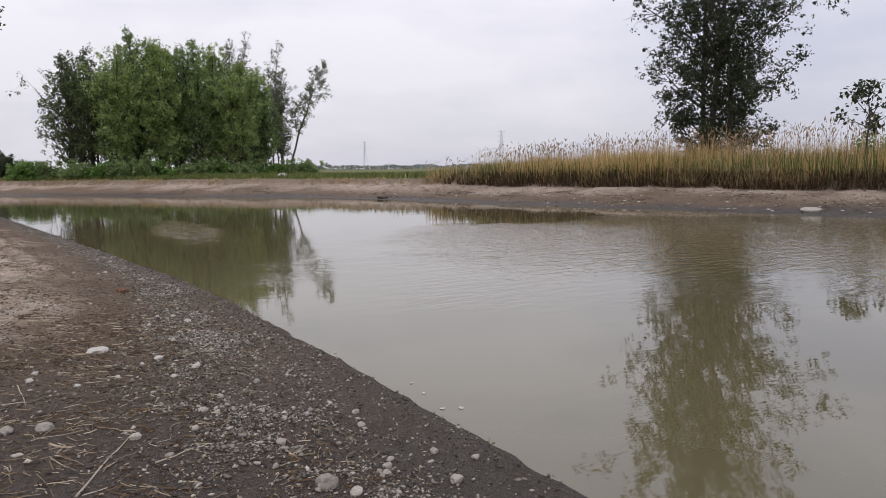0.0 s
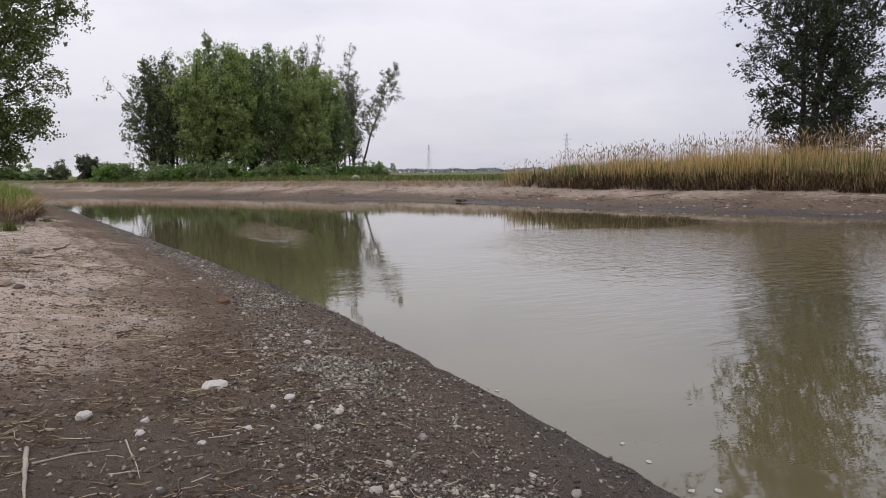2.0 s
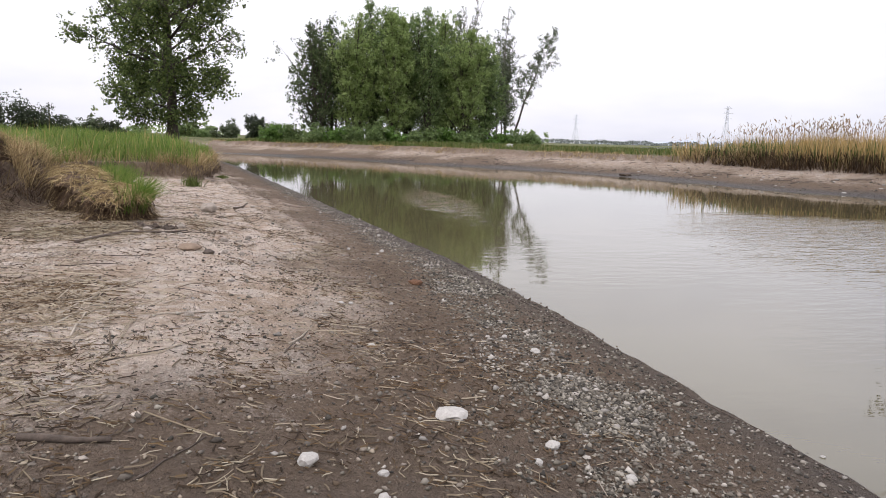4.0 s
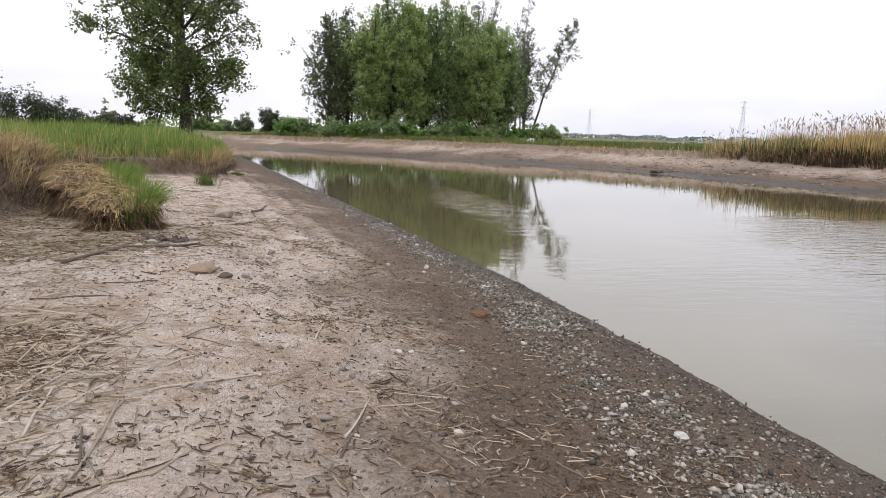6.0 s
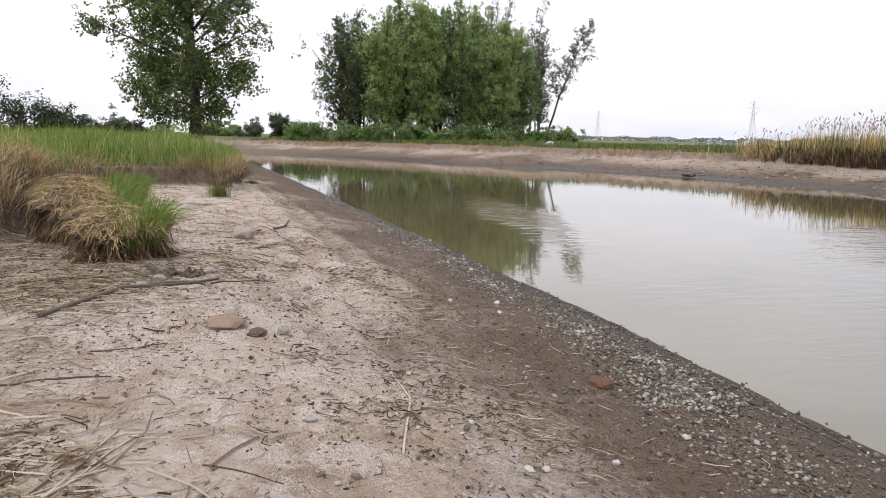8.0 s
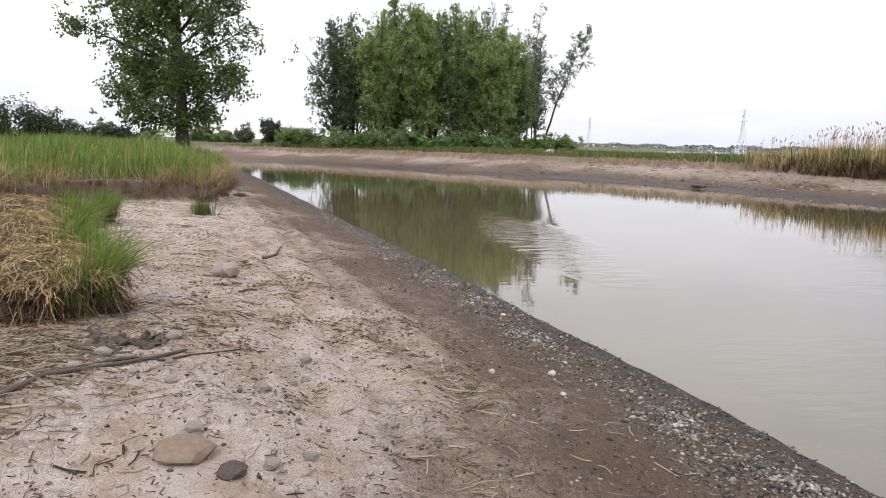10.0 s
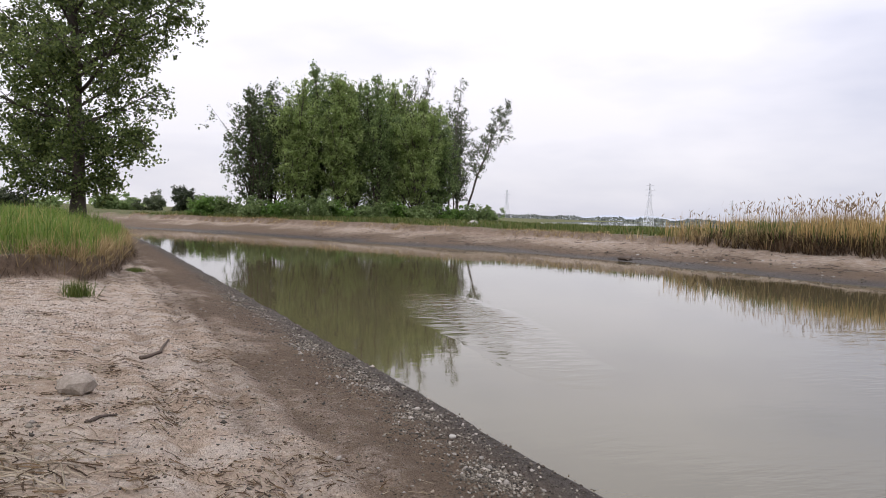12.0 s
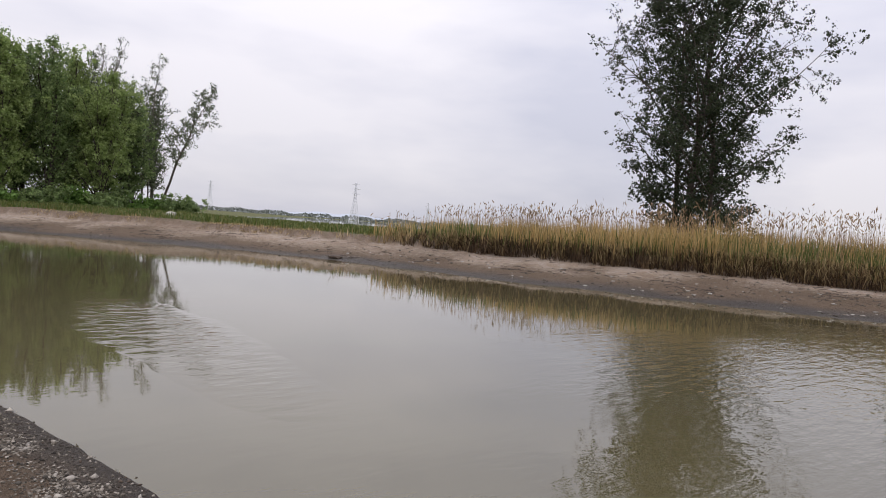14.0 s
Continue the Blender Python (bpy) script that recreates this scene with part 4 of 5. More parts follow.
for cx, cy, cw, ct in ((-2.05, 22.5, 0.2, 0.36), (-1.55, 28.9, 0.2, 0.16)):
    spot = np.stack([rng.normal(0, cw * 0.5, 260), rng.normal(0, cw * 0.5, 260), np.zeros(260)], 1)
    v_, f_, tip = blades(spot, rng.uniform(0.4, 1.0, 260) * ct, 0.012, 0.5, rng)
    tuft = tagged(new("grass_tuft", mesh_from("tuft", v_, f_, GRASS_FAR)), "small yellowish grass tuft on bare mud", "grass tuft", kind="stuff")
    tuft.location = (cx, cy, height(cx, cy))

# ---- pylons, far shore ----


def pylon(x, y, tall, turn, label):
    """A lattice tower with four legs, bracing and three pairs of arms."""
    thing = tagged(new("pylon"), label, "pylon", "power line over the river")
    thing.location = (x, y, 0.0)
    thing.rotation_euler = (0, 0, turn)

    def half(f):
        return tall * np.interp(f, [0, 0.55, 1.0], [0.105, 0.032, 0.012])

    r = 0.0062 * tall
    legs, braces, arms = [], [], []
    for sx, sy in ((1, 1), (1, -1), (-1, 1), (-1, -1)):
        fs = np.linspace(0, 1, 6)
        legs.append(tube(np.stack([sx * half(fs), sy * half(fs), fs * tall], 1), r, 4))
    levels = [0, 0.13, 0.25, 0.36, 0.46, 0.55, 0.64, 0.73, 0.82, 0.91, 1.0]
    for f0, f1 in zip(levels[:-1], levels[1:]):
        for (ax, ay), (bx, by) in (((1, 1), (1, -1)), ((1, -1), (-1, -1)), ((-1, -1), (-1, 1)), ((-1, 1), (1, 1))):
            braces.append(tube([(ax * half(f0), ay * half(f0), f0 * tall), (bx * half(f1), by * half(f1), f1 * tall)], r * 0.55, 3))
            braces.append(tube([(bx * half(f0), by * half(f0), f0 * tall), (ax * half(f1), ay * half(f1), f1 * tall)], r * 0.55, 3))
    for leg in legs:
        part("leg", mesh_from("leg", *leg, HAZED_STEEL), thing)
    part("bracing", mesh_from("bracing", *merged(braces), HAZED_STEEL), thing)
    for f, w in ((0.70, 0.115), (0.83, 0.135), (0.95, 0.10)):
        bits = []
        for s in (1, -1):
            end = (s * w * tall, 0, f * tall)
            for q in (1, -1):
                bits.append(tube([(s * half(f), q * half(f), f * tall), end], r * 0.7, 3))
            bits.append(tube([(s * half(f), 0, (f + 0.045) * tall), end], r * 0.6, 3))
        part("cross_arm", mesh_from("cross_arm", *merged(bits), HAZED_STEEL), thing)
    return thing


for slope, far, tall_p in ((0.497, 1320, 55), (0.7803, 1045, 58), (0.9705, 1650, 55)):
    k = 1 / math.hypot(slope, 1)
    pylon(slope * k * far, 9 + k * far, tall_p, math.atan2(-1, 0.6), "distant grey steel lattice pylon beyond the river")
# low woods along the river's other shore
rng = np.random.default_rng(51)
n = 14000
ang = np.arctan(rng.uniform(0.28, 3.2, n))
away = rng.uniform(1110, 1260, n)
high = (3.2 + 4.0 * ease(-0.3, 0.9, value_noise(ang * 900, away * 0, 14.0, 52)) + 4.0 * (1 - ease(0.44, 0.52, ang))) * rng.uniform(0.0, 1.0, n) ** 0.7
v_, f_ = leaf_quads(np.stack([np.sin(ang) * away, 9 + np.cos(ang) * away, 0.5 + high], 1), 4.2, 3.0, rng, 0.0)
tagged(new("far_woods", mesh_from("far_woods", v_, f_, HAZED_LEAF)), "low hazy tree line along the river's far shore", "woods", kind="stuff")
n = 5000
ang = np.arctan(rng.uniform(-2.4, -0.02, n))
away = rng.uniform(330, 420, n)
high = (1.5 + 3.5 * ease(-0.3, 0.9, value_noise(ang * 300, away * 0, 14.0, 53))) * rng.uniform(0.0, 1.0, n) ** 0.7
v_, f_ = leaf_quads(np.stack([np.sin(ang) * away, 9 + np.cos(ang) * away, 1.6 + high], 1), 1.8, 1.4, rng, 0.0)
tagged(new("far_woods", mesh_from("far_woods", v_, f_, LEAF_WOOD)), "distant green hedgerow across the meadow", "woods", kind="stuff")
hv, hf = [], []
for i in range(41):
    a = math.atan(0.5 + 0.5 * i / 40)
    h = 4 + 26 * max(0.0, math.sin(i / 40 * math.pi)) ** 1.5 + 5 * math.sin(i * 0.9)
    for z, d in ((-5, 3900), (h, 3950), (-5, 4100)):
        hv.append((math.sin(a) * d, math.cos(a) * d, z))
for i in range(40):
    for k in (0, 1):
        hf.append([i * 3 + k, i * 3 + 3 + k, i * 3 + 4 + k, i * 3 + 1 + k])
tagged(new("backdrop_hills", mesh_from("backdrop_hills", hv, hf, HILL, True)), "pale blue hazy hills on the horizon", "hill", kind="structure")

# ---- stones, clods, sticks ----


def stone_mesh(seed, flat=0.6, jag=0.22, detail=2):
    rng = np.random.default_rng(seed)
    bm = bmesh.new()
    bmesh.ops.create_icosphere(bm, subdivisions=detail, radius=0.5)
    cuts = unit(rng.normal(size=(7, 3)))
    depth = rng.uniform(0.3, 0.46, 7)
    for v in bm.verts:
        c = np.array(v.co)
        for d, k in zip(cuts, depth):
            over = c @ d - k
            if over > 0:
                c = c - d * over * 0.85
        c *= 1 + jag * 0.35 * rng.normal()
        v.co = (c[0], c[1] * 0.8, c[2] * flat)
    me = bpy.data.meshes.new("stone")
    bm.to_mesh(me)
    bm.free()
    return me


STONES = {}


def stone(name, label, x, y, size, mat, seed, flat=0.6, group="", sunk=0.25, category="stone"):
    key = (seed % 9, flat, mat.name)
    if key not in STONES:
        STONES[key] = stone_mesh(500 + seed % 9, flat)
        STONES[key].materials.append(mat)
    ob = tagged(new(name, STONES[key]), label, category, group)
    ob.location = (x, y, height(x, y) + size * flat * (0.5 - sunk))
    ob.scale = (size, size, size)
    ob.rotation_euler = (0, 0, seed * 1.7)
    return ob


stone("flat_stone", "flat white stone lying on dark moist mud", 0.62, 6.72, 0.24, PALE_STONE, 1, 0.3)
for i, (sx, sy, sw) in enumerate([(1.38, 3.24, 0.15), (1.36, 3.9, 0.085), (2.14, 3.08, 0.1), (0.11, 4.65, 0.12), (1.84, 3.39, 0.08), (1.07, 4.68, 0.075), (1.67, 5.39, 0.08), (0.71, 3.96, 0.055), (2.03, 4.14, 0.075), (0.58, 4.3, 0.08), (2.25, 3.51, 0.07), (2.12, 4.42, 0.07), (-0.09, 4.68, 0.09), (1.5, 3.1, 0.09), (1.78, 3.28, 0.07), (1.92, 3.5, 0.06)]):
    stone("stone", "grey-brown stone on the moist mud beach", sx, sy, sw, STONE, 2 + i, 0.65, "stones on the beach")
for i, (sx, sy, sw) in enumerate([(-0.23, 6.11, 0.115), (0.1, 6.04, 0.055), (0.06, 5.82, 0.065), (1.07, 6.34, 0.09), (0.66, 5.76, 0.06), (0.36, 5.54, 0.055), (0.9, 6.14, 0.055), (1.31, 5.96, 0.075), (1.07, 5.67, 0.06), (0.82, 9.51, 0.05), (0.33, 9.45, 0.06), (0.42, 9.45, 0.055), (0.39, 8.08, 0.065), (1.62, 8.54, 0.065), (1.68, 8.01, 0.09), (0.89, 13.15, 0.07), (1.39, 13.13, 0.085), (0.09, 12.82, 0.05), (1.7, 15.18, 0.075)]):
    stone("stone", "pale weathered stone on the beach gravel", sx, sy, sw, PALE_STONE, 30 + i, 0.6, "stones on the beach")
for i, (sx, sy, sw) in enumerate([(2.84, 4.62, 0.045), (2.77, 4.22, 0.045), (2.9, 4.15, 0.05), (2.89, 4.91, 0.04), (2.75, 6.23, 0.04)]):
    ob = stone("shell", "small white shell at the water's edge", sx, sy, sw, PALE_STONE, 60 + i, 0.3, "shells at the water's edge", category="shell")
    ob.location.z = max(ob.location.z, 0.004)
stone("dark_stone", "dark angular stone on pale dried mud", -0.95, 11.3, 0.17, DARK_WOOD, 71, 0.4)
stone("soil_lump", "rusty brown lump of soil beside dark stone", -1.17, 11.5, 0.34, RUST, 73, 0.3, category="clod")
stone("mud_clod", "large rounded tan clod of dried mud", -1.22, 16.0, 0.3, CLOD, 72, 0.7, category="clod")
for i, (sx, sy, sw) in enumerate([(-1.46, 13.49, 0.14), (-0.83, 12.4, 0.12), (-0.65, 12.57, 0.08), (-0.56, 12.71, 0.075), (-0.53, 13.14, 0.12), (-1.84, 13.07, 0.12), (-0.92, 8.47, 0.09), (-1.95, 12.8, 0.1), (-1.6, 12.7, 0.09), (-1.35, 12.45, 0.08), (-1.15, 11.75, 0.12), (-1.42, 12.95, 0.07), (-1.3, 18.1, 0.1), (-0.78, 11.35, 0.1), (-0.6, 11.5, 0.09)]):
    stone("mud_clod", "grey clod of cracked dried mud", sx, sy, sw, CLOD, 80 + i, 0.62, "clods of dried mud", category="clod")
stone("bank_rock", "pale rock on the far bank's grassy lip", 20.2, 57.0, 0.95, PALE_STONE, 5, 0.6)
stone("stump", "dark sunken stump at the far water's edge", 19.6, 37.3, 0.9, DARK_WOOD, 6, 0.3, category="stump")
stone("bank_rock", "flat grey rock on the far wet mud", 25.0, 13.6, 0.8, STONE, 7, 0.3)
# scattered pale and dark stones along the far shore
rng = np.random.default_rng(77)
pts = scatter(130, 17, 34, 2, 46, lambda x, y, u, v, e: ease(0.4, 1.0, v) * (1 - ease(3.0, 5.5, v)) * np.interp(y, [2, 16, 26, 46], [1, 1, 0.35, 0.12]), rng)
for i, (sx, sy, sz) in enumerate(pts):
    stone("far_stone", "small pale stone on the far mud shore" if i % 3 else "small dark stone on the far mud shore", sx, sy, float(rng.uniform(0.07, 0.22)), PALE_STONE if i % 3 else STONE, i, 0.35, "stones on the far shore")


def stick(label, points, radius, mat, seed, name="stick", group="sticks and reed stems on the beach", kinks=0.012, lift=0.0):
    """A bent stick lying on the ground, tapering, with a broken end."""
    rng = np.random.default_rng(seed)
    radius *= 0.66
    pts = np.asarray(points, float)
    t = np.linspace(0, 1, len(pts))
    q = np.linspace(0, 1, 9)
    xy = np.stack([np.interp(q, t, pts[:, 0]), np.interp(q, t, pts[:, 1])], 1)
    length = float(np.sum(np.hypot(*np.diff(xy, axis=0).T)))
    xy += np.cumsum(rng.normal(0, kinks * length * 0.35, (9, 2)), 0) * np.sin(np.pi * q)[:, None]
    z = lie(xy[:, 0], xy[:, 1])[0] + radius * 0.7
    z += lift * q
    pts3 = np.stack([xy[:, 0], xy[:, 1], z], 1)
    origin = pts3[0].copy()
    ob = tagged(new(name, mesh_from(name, *tube(pts3 - origin, radius * (1 - 0.45 * q) * (1 + 0.12 * rng.normal(size=9)), 7), mat, True)), label, "stick", group)
    ob.location = origin
    return ob


PALE = "pale dry reed stem lying on the mud"
DARK = "dark wet twig lying on the mud"
for i, (pts, r, dark) in enumerate([
    ([(-1.17, 8.39), (-0.59, 8.79)], 0.013, 0), ([(-0.26, 7.76), (-0.02, 8.53)], 0.009, 1), ([(-0.02, 5.75), (0.02, 5.2)], 0.008, 0), ([(-0.12, 5.29), (0.03, 5.27)], 0.008, 0),
    ([(-0.49, 5.7), (-0.45, 5.0)], 0.021, 0), ([(-1.5, 6.8), (-1.21, 7.09)], 0.009, 0), ([(-1.4, 6.5), (-1.19, 6.92)], 0.008, 0), ([(-0.91, 5.93), (-0.67, 6.35)], 0.008, 1),
    ([(-0.38, 5.69), (-0.2, 5.72), (-0.03, 5.76)], 0.006, 1), ([(1.18, 6.19), (1.11, 5.83)], 0.007, 0), ([(-1.78, 8.4), (-1.49, 9.97)], 0.012, 0), ([(-1.9, 8.9), (-1.45, 9.5)], 0.010, 0),
    ([(-0.26, 9.54), (-0.09, 10.25), (-0.14, 10.78)], 0.012, 0), ([(-0.22, 7.95), (-0.01, 8.53)], 0.012, 0), ([(-1.75, 8.2), (-1.51, 8.91)], 0.013, 0), ([(-1.6, 7.95), (-1.61, 8.49)], 0.014, 0),
    ([(-2.1, 9.45), (-1.55, 8.71)], 0.012, 0), ([(-1.69, 9.02), (-1.44, 9.72)], 0.012, 0), ([(-2.41, 11.71), (-2.03, 12.56), (-1.34, 13.13)], 0.03, 1), ([(-2.04, 11.46), (-1.92, 11.95)], 0.010, 0),
    ([(-1.14, 8.8), (-0.96, 9.0)], 0.009, 0), ([(-1.12, 9.39), (-0.8, 9.25)], 0.006, 1), ([(-0.86, 17.9), (-0.65, 18.15), (-0.59, 18.9)], 0.034, 1), ([(-1.07, 15.19), (-0.9, 15.51)], 0.022, 1),
    ([(-0.78, 15.83), (-0.48, 16.13)], 0.010, 0), ([(-1.54, 14.55), (-1.0, 14.38)], 0.011, 0), ([(-1.33, 14.19), (-1.04, 14.04)], 0.010, 0), ([(-1.46, 13.79), (-1.25, 13.19)], 0.011, 0),
    ([(-1.21, 13.57), (-0.89, 13.25)], 0.008, 0), ([(-2.1, 12.6), (-1.67, 12.99), (-1.44, 12.93), (-0.98, 13.29)], 0.016, 1), ([(-1.15, 12.54), (-0.87, 12.0)], 0.009, 0), ([(0.32, 13.84), (0.35, 13.24)], 0.010, 0),
    ([(0.52, 13.37), (0.47, 12.84)], 0.010, 0), ([(-0.98, 13.67), (-0.83, 14.04)], 0.009, 0), ([(-0.73, 14.73), (-0.71, 14.91)], 0.007, 0), ([(0.45, 12.9), (0.62, 12.45)], 0.010, 0), ([(0.38, 12.75), (0.7, 12.55)], 0.009, 0),
    ([(2.42, 10.4), (2.56, 8.6)], 0.008, 1), ([(2.50, 7.5), (2.66, 6.6)], 0.007, 1), ([(0.2, 3.6), (0.55, 4.35)], 0.011, 0), ([(0.62, 3.9), (0.95, 4.05)], 0.010, 0), ([(-0.45, 5.45), (-0.1, 5.6)], 0.009, 0),
    ([(-1.9, 10.9), (-1.5, 11.1)], 0.008, 1), ([(-2.3, 10.4), (-1.7, 10.5)], 0.010, 1), ([(-2.6, 12.3), (-2.2, 12.0)], 0.012, 0), ([(-1.3, 7.4), (-0.9, 7.7)], 0.007, 1), ([(0.35, 7.2), (0.8, 6.9)], 0.009, 1), ([(0.25, 6.6), (0.6, 6.3)], 0.007, 1),
]):
    stick(DARK if dark else PALE, pts, r, DARK_WOOD if dark else GREY_WOOD, 600 + i, "twig" if dark else "reed_stem")
# charred board, bark, burnt patch
stick("charred flat board on pale mud", [(-1.42, 6.32), (-1.05, 6.27)], 0.03, DARK_WOOD, 690, "board", kinks=0.002)
stone("bark_chunk", "rusty brown chunk of bark on the gravel", 1.34, 10.7, 0.22, ROTTEN, 75, 0.32, category="bark")
ash = []
for i in range(60):
    a, d = rng.uniform(0, 2 * np.pi), rng.uniform(0, 1) ** 0.6
    px, py = -1.77 + 0.27 * d * math.cos(a), 13.36 + 0.2 * d * math.sin(a)
    ash.append(tube([(px, py, height(px, py) - 0.01), (px + rng.normal(0, 0.03), py + rng.normal(0, 0.03), height(px, py) + rng.uniform(0.015, 0.05))], [rng.uniform(0.02, 0.05), 0.012], 6))
tagged(new("charred_debris", mesh_from("charred_debris", *merged(ash), DARK_WOOD)), "patch of black charred debris on dried mud", "debris", kind="stuff")


# ---- fine litter: straw, pebbles, gravel ----
rng = np.random.default_rng(88)


def straws(n, keep, x0, x1, y0, y1, long, thick, rng, clump=0.0):
    spot = scatter(n, x0, x1, y0, y1, keep, rng)
    az = rng.uniform(0, np.pi, n)
    l = rng.uniform(0.25, 1.0, n) ** 1.5 * long
    d = np.stack([np.cos(az), np.sin(az)], 1) * l[:, None] * 0.5
    mid = spot[:, :2] + rng.normal(0, 0.12, (n, 2)) * l[:, None]
    a2, b2 = spot[:, :2] - d, spot[:, :2] + d
    lift = rng.uniform(0.2, 1.0, n) * 0.012
    bits = []
    for p in (a2, mid, b2):
        z = lie(p[:, 0], p[:, 1])[0] + lift
        bits.append(np.column_stack([p, z]))
    r = rng.uniform(0.5, 1.2, n)[:, None] * thick
    nrm = np.stack([-np.sin(az), np.cos(az), np.zeros(n)], 1) * r
    up = np.array([[0, 0, 1.0]]) * r * 1.3
    rings = np.stack([np.stack([p - nrm, p + up, p + nrm], 1) for p in bits], 1)
    verts = rings.reshape(-1, 3)
    i = np.arange(n)[:, None] * 9
    faces = []
    for k in (0, 3):
        faces += (i + np.array([[k, k + 1, k + 4, k + 3]])).tolist() + (i + np.array([[k + 1, k + 2, k + 5, k + 4]])).tolist()
    return verts, faces


def litter(x, y, u, v, e):
    lines = np.exp(-(((u - 2.35 - 0.35 * value_noise(x, y, 1.2, 61)) / 0.3) ** 2)) * (1 - ease(13, 17, y)) + 0.9 * np.exp(-(((u - 4.4 - 0.5 * value_noise(x, y, 1.0, 62)) / 0.45) ** 2))
    return np.clip(0.10 + 0.9 * lines * ease(-0.3, 0.4, value_noise(x, y, 0.6, 63)), 0, 1) * ease(0.5, 0.9, u) * (1 - ease(0.0, 0.4, e)) * np.interp(y, [2, 12, 20, 34], [1, 1, 0.5, 0.2])


v_, f_ = straws(5200, litter, -5, 2.2, 2.2, 32, 0.16, 0.0028, rng)
tagged(new("straw_litter", mesh_from("straw_litter", v_, f_, STRAW)), "scattered bits of dry straw on the mud", "litter", kind="stuff")
v_, f_ = straws(2600, litter, -5, 2.2, 2.2, 30, 0.11, 0.0034, rng)
tagged(new("twig_litter", mesh_from("twig_litter", v_, f_, DARK_WOOD)), "scattered dark twigs and bark on the mud", "litter", kind="stuff")


def heap(x, y, u, v, e):
    a = np.exp(-((x + 2.05) ** 2 / 0.25 + (y - 8.9) ** 2 / 0.5))
    b = np.exp(-((x + 2.7) ** 2 / 0.4 + (y - 12.7) ** 2 / 0.35)) + 0.7 * np.exp(-((x + 3.7) ** 2 / 0.5 + (y - 14.5) ** 2 / 1.2))
    c = np.exp(-((x + 2.2) ** 2 / 0.12 + (y - 13.3) ** 2 / 0.2))
    d = 0.5 * np.exp(-((x - 0.55) ** 2 / 0.02 + (y - 12.7) ** 2 / 0.12))
    g = 0.5 * np.exp(-((x - 0.15) ** 2 / 0.03 + (y - 8.6) ** 2 / 0.1))
    k = 0.6 * np.exp(-((x + 1.3) ** 2 / 0.1 + (y - 14.2) ** 2 / 0.3))
    return np.clip(a + b + c + d + g + k, 0, 1)


v_, f_ = straws(2000, heap, -4.6, 1.2, 7.5, 16.5, 0.5, 0.0036, rng)
tagged(new("reed_debris", mesh_from("reed_debris", v_, f_, STRAW)), "tangled heaps of broken dry reeds", "litter", kind="stuff")


def pebbles(n, keep, x0, x1, y0, y1, small, big, rng, power=2.2):
    """Many small angular stones in one mesh."""
    spot = scatter(n, x0, x1, y0, y1, keep, rng)
    proto = np.array([(1, 0, 0.4), (0.3, 0.9, 0.45), (-0.75, 0.6, 0.4), (-0.8, -0.55, 0.45), (0.25, -0.95, 0.4), (0.45, 0.3, 0.95), (-0.45, 0.35, 0.9), (-0.1, -0.5, 1.0), (0, 0, -0.35)])
    tri = np.array([(0, 1, 5), (1, 2, 6), (1, 6, 5), (2, 3, 6), (3, 7, 6), (3, 4, 7), (4, 0, 5), (4, 5, 7), (5, 6, 7), (1, 0, 8), (2, 1, 8), (3, 2, 8), (4, 3, 8), (0, 4, 8)])
    size = small + (big - small) * rng.uniform(0, 1, n) ** power
    az = rng.uniform(0, 2 * np.pi, n)
    p = proto[None] * (1 + rng.normal(0, 0.25, (n, 9, 3))) * np.stack([size * 1.15, size * rng.uniform(0.45, 0.9, n), size * rng.uniform(0.5, 1.1, n)], 1)[:, None]
    c, s = np.cos(az)[:, None], np.sin(az)[:, None]
    p = np.stack([p[..., 0] * c - p[..., 1] * s, p[..., 0] * s + p[..., 1] * c, p[..., 2]], -1)
    verts = (p + spot[:, None] - np.array([0, 0, 0.08]) * size[:, None, None]).reshape(-1, 3)
    return verts, (np.arange(n)[:, None, None] * 9 + tri[None]).reshape(-1, 3)


def gravel_band(x, y, u, v, e):
    mid = np.interp(y, [2, 5, 8, 12, 20, 40], [1.25, 1.3, 1.0, 0.6, 0.35, 0.3])
    wide = np.interp(y, [2, 5, 8, 12, 20, 40], [0.7, 0.55, 0.36, 0.26, 0.2, 0.16])
    return np.clip(np.exp(-(((u - mid - 0.15 * value_noise(x, y, 1.0, 64)) / wide) ** 2)) * (0.12 + 0.88 * ease(-0.1, 0.35, value_noise(x, y, 0.55, 65) * 0.7 + value_noise(x, y, 0.2, 69) * 0.5)) + 0.06 * ease(0.0, 0.1, u) * (1 - ease(0.55, 1.0, u - np.interp(y, [2, 8, 12, 20], [1.2, 0.8, 0.1, 0.0]))) + 0.012, 0, 1) * (1 - ease(3, 5, u)) * ease(-0.05, 0.05, u) * np.interp(y, [2, 5, 7, 14, 24, 40], [0.45, 0.6, 1, 1, 0.5, 0.15])


v_, f_ = pebbles(44000, gravel_band, -2.4, 2.8, 2.0, 30, 0.004, 0.015, rng, 1.5)
tagged(new("gravel", mesh_from("gravel", v_, f_, BEACH_GRAVEL)), "grey angular gravel along the water's edge", "gravel", kind="stuff")
v_, f_ = pebbles(6500, lambda x, y, u, v, e: gravel_band(x, y, u, v, e) * np.interp(y, [2, 5.5, 7, 11, 13, 20], [0.3, 0.5, 1, 1, 0.35, 0.15]), -2.4, 2.8, 2.0, 24, 0.010, 0.025, rng, 2.2)
tagged(new("gravel", mesh_from("coarse_gravel", v_, f_, BEACH_GRAVEL)), "coarse mixed pale and dark beach gravel", "gravel", kind="stuff")
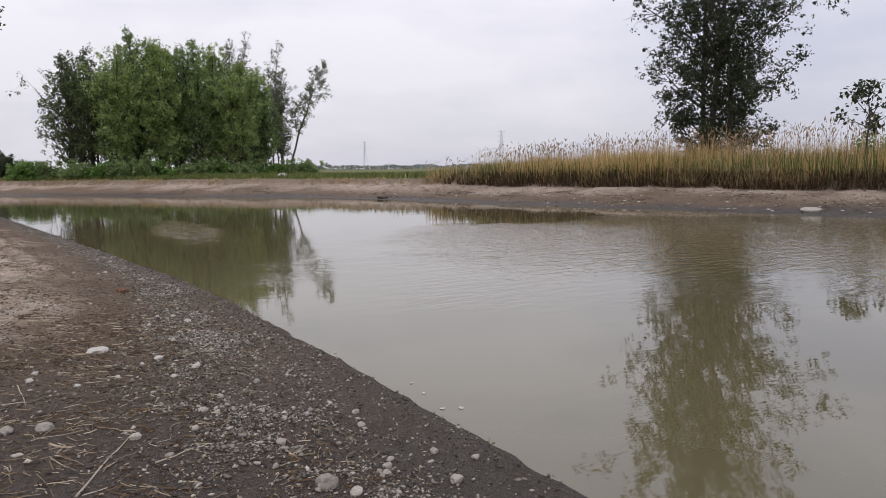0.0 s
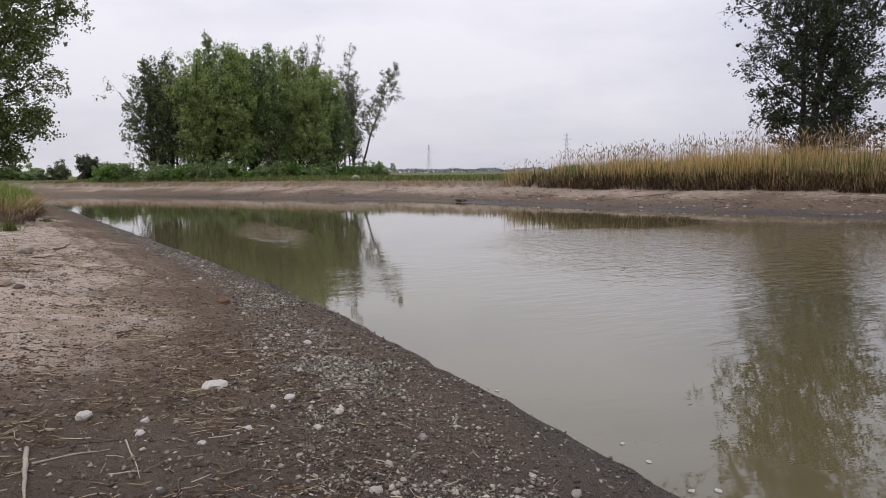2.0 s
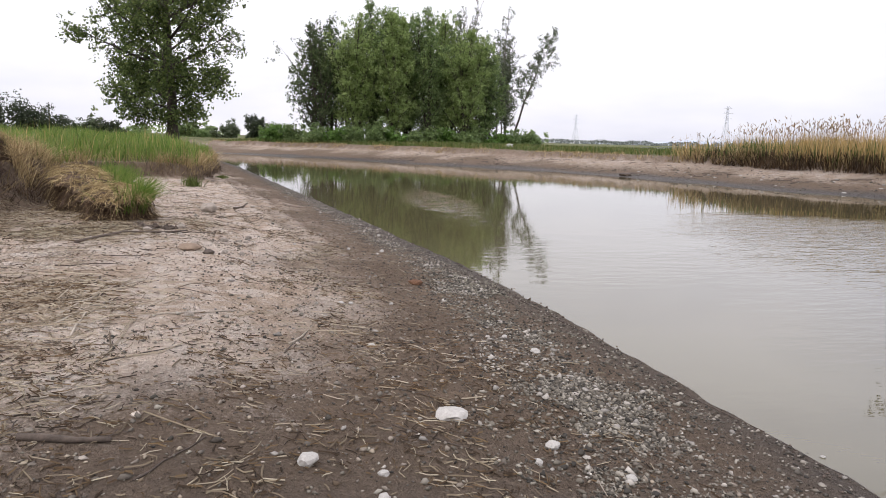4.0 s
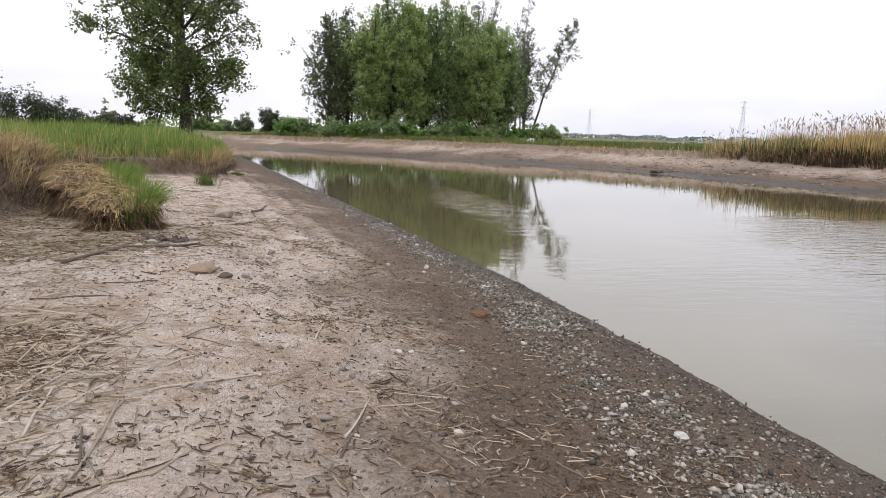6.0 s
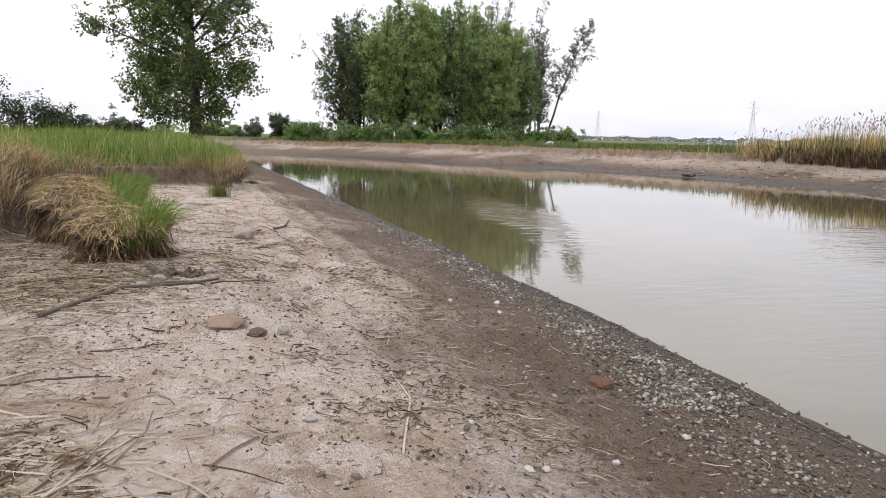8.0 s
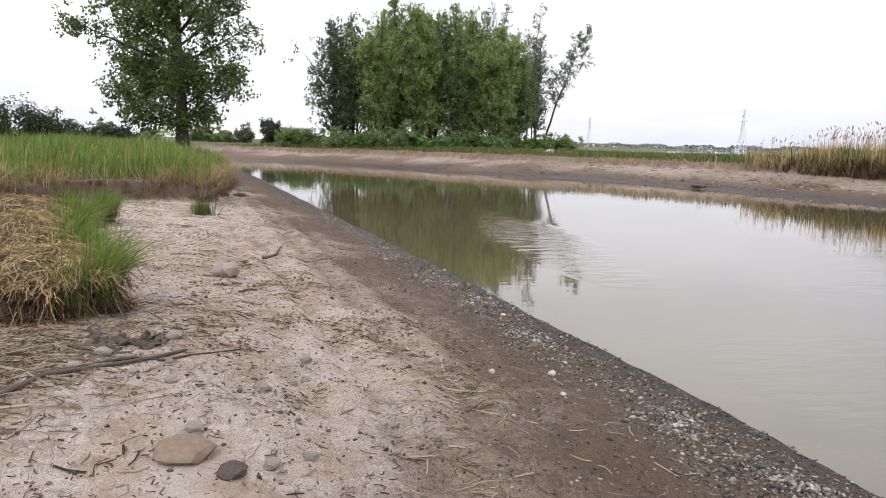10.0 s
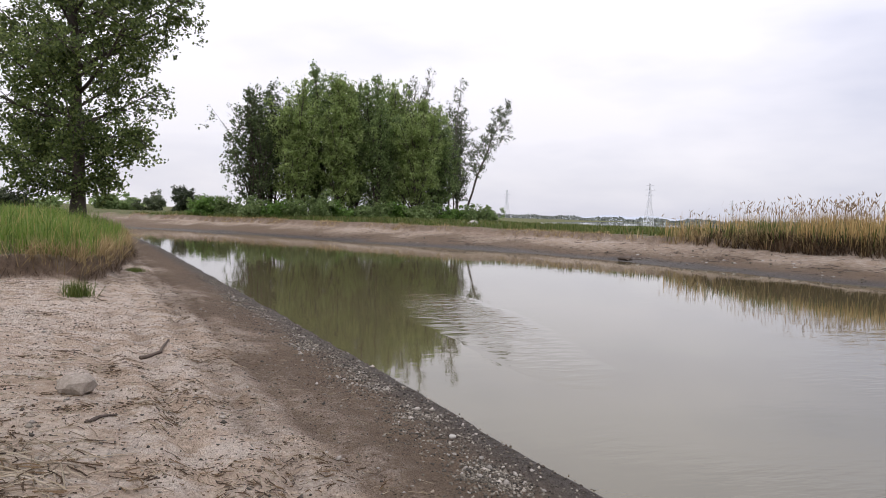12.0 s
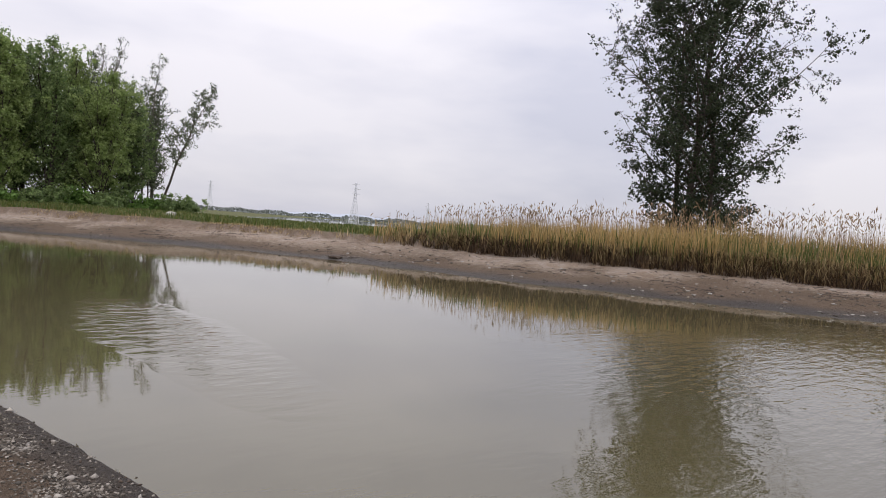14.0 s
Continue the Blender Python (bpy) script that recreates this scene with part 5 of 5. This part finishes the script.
v_, f_ = pebbles(900, lambda x, y, u, v, e: (gravel_band(x, y, u, v, e) + 0.02 * (u > 0.2)) * (u < 3.6), -2.2, 2.8, 2.0, 26, 0.012, 0.034, rng, 2.2)
tagged(new("pebbles", mesh_from("pebbles", v_, f_, STONE)), "larger pale pebbles among the gravel", "gravel", kind="stuff")
v_, f_ = pebbles(900, lambda x, y, u, v, e: ease(2.2, 3.2, u) * (1 - ease(-0.1, 0.1, e)) * (0.15 + 0.85 * ease(0.0, 0.5, value_noise(x, y, 0.8, 66))) * np.interp(y, [2, 14, 26], [1, 1, 0.3]), -5.5, 1.0, 2.5, 27, 0.005, 0.024, rng, 2.8)
tagged(new("mud_crumbs", mesh_from("mud_crumbs", v_, f_, CLOD)), "crumbs and flakes of dried mud", "gravel", kind="stuff")


# long broken reed stems strewn over the dry beach
v_, f_ = straws(170, lambda x, y, u, v, e: np.clip(1.2 * np.exp(-((x + 1.95) ** 2 / 0.3 + (y - 8.7) ** 2 / 2.2)) + 0.05 + 0.5 * np.exp(-((x + 2.5) ** 2 / 0.5 + (y - 12.4) ** 2 / 0.5)), 0, 1) * (1 - ease(-0.2, 0.1, e)) * ease(2.5, 3.2, u), -4.6, 0.6, 6.0, 18, 0.8, 0.0048, rng)
tagged(new("reed_debris", mesh_from("long_stems", v_, f_, STRAW)), "long broken pale reed stems on dried mud", "litter", kind="stuff")


def mats(x, y, u, v, e):
    return ease(0.28, 0.5, value_noise(x, y, 0.55, 72) * 0.6 + value_noise(x, y, 0.17, 73) * 0.55) * ease(1.2, 2.2, u) * (1 - ease(-0.1, 0.2, e)) * np.interp(y, [2, 5, 14, 22, 32], [0.5, 1, 1, 0.5, 0.2])


v_, f_ = straws(1900, mats, -5, 1.6, 3, 26, 0.17, 0.0030, rng)
tagged(new("straw_mats", mesh_from("straw_mats", v_, f_, STRAW)), "flattened mats of dry straw on the mud", "litter", kind="stuff")
v_, f_ = straws(5200, mats, -5, 1.6, 3, 26, 0.10, 0.004, rng)
tagged(new("straw_mats", mesh_from("brown_mats", v_, f_, ROOTS)), "brown rotted reed scraps in flattened mats", "litter", kind="stuff")

# driftwood and dark trash along the far beach
v_, f_ = straws(1000, lambda x, y, u, v, e: ease(0.8, 1.6, v) * (1 - ease(5.2, 6.2, v)) * (0.15 + 0.85 * ease(0.0, 0.4, value_noise(x, y, 1.8, 67))), 8, 34, 4, 60, 0.5, 0.014, rng)
tagged(new("beach_debris", mesh_from("beach_debris", v_, f_, DARK_WOOD)), "dark driftwood bits scattered on the far beach", "litter", kind="stuff")
v_, f_ = pebbles(1000, lambda x, y, u, v, e: ease(0.3, 1.0, v) * (1 - ease(3.5, 6.0, v)) * np.interp(y, [2, 16, 26, 60], [1, 1, 0.5, 0.15]), 8, 34, 2, 60, 0.02, 0.08, rng, 2.0)
tagged(new("far_gravel", mesh_from("far_gravel", v_, f_, GRAVEL)), "grey stones strewn along the far beach", "gravel", kind="stuff")

# fine brown chaff all over the beach
v_, f_ = straws(9000, lambda x, y, u, v, e: ease(0.9, 1.8, u) * (1 - ease(0.0, 0.3, e)) * (0.2 + 0.8 * ease(-0.1, 0.35, value_noise(x, y, 0.45, 68))) * np.interp(y, [2, 14, 24, 32], [1, 1, 0.5, 0.2]), -5, 1.8, 2.2, 32, 0.05, 0.0035, rng)
tagged(new("chaff", mesh_from("chaff", v_, f_, ROOTS)), "fine brown chaff strewn over the mud", "litter", kind="stuff")

# dark pebbles washed clean along the waterline
v_, f_ = pebbles(900, lambda x, y, u, v, e: np.exp(-(((u - 0.08) / 0.13) ** 2)) * np.interp(y, [2, 14, 24], [1, 1, 0.3]), 1.0, 3.0, 2.0, 24, 0.004, 0.018, rng, 2.2)
tagged(new("shore_pebbles", mesh_from("shore_pebbles", v_, f_, DARK_WOOD)), "small dark wet pebbles along the waterline", "gravel", kind="stuff")

# brown broken reeds trampled into the mud
v_, f_ = straws(1600, lambda x, y, u, v, e: np.clip(heap(x, y, u, v, e) + 0.25 * np.exp(-((x + 1.5) ** 2 / 0.08 + (y - 11.5) ** 2 / 0.04)), 0, 1), -4.6, 1.2, 7.5, 16.5, 0.2, 0.005, rng)
tagged(new("reed_debris", mesh_from("brown_debris", v_, f_, ROOTS)), "brown trampled reed debris on dried mud", "litter", kind="stuff")

# bark and twig litter over the moist ground where the walk begins
near_start = lambda x, y, u, v, e: ease(0.6, 1.2, u) * (1 - ease(6.5, 9.5, y)) * (0.15 + 0.85 * ease(-0.05, 0.35, value_noise(x, y, 0.5, 70)))
v_, f_ = straws(3000, near_start, -3.0, 2.2, 2.2, 9.5, 0.10, 0.0042, rng)
tagged(new("bark_litter", mesh_from("bark_litter", v_, f_, ROOTS)), "dark bark and twig scraps on moist mud", "litter", kind="stuff")
v_, f_ = straws(900, near_start, -3.0, 2.2, 2.2, 9.5, 0.16, 0.0036, rng)
tagged(new("straw_litter", mesh_from("start_straw", v_, f_, STRAW)), "pale straw scraps on moist mud", "litter", kind="stuff")
v_, f_ = pebbles(1800, lambda x, y, u, v, e: ease(0.3, 1.0, u) * (1 - ease(7.0, 9.5, y)) * (0.2 + 0.8 * ease(-0.1, 0.4, value_noise(x, y, 0.6, 71))), -2.5, 2.4, 2.0, 9.5, 0.006, 0.024, rng, 2.2)
tagged(new("mud_crumbs", mesh_from("start_crumbs", v_, f_, GRAVEL)), "brown crumbs of mud and small stones", "gravel", kind="stuff")

# brown crumbs trodden all over the beach
CRUMB = leaf_material("brown_crumb", [(0.05, 0.034, 0.023), (0.11, 0.078, 0.054), (0.20, 0.15, 0.11), (0.40, 0.33, 0.265)], 0.0, 0.95)
v_, f_ = pebbles(5200, lambda x, y, u, v, e: ease(0.9, 1.6, u) * (1 - ease(-0.1, 0.1, e)) * (0.02 + 0.98 * ease(0.1, 0.5, value_noise(x, y, 0.6, 74) * 0.6 + value_noise(x, y, 0.2, 75) * 0.5)) * np.interp(y, [2, 14, 22, 28], [1, 1, 0.5, 0.2]), -5.0, 2.0, 2.5, 28, 0.004, 0.017, rng, 2.2)
tagged(new("mud_crumbs", mesh_from("brown_crumbs", v_, f_, CRUMB)), "brown crumbs of earth trodden over the beach", "gravel", kind="stuff")
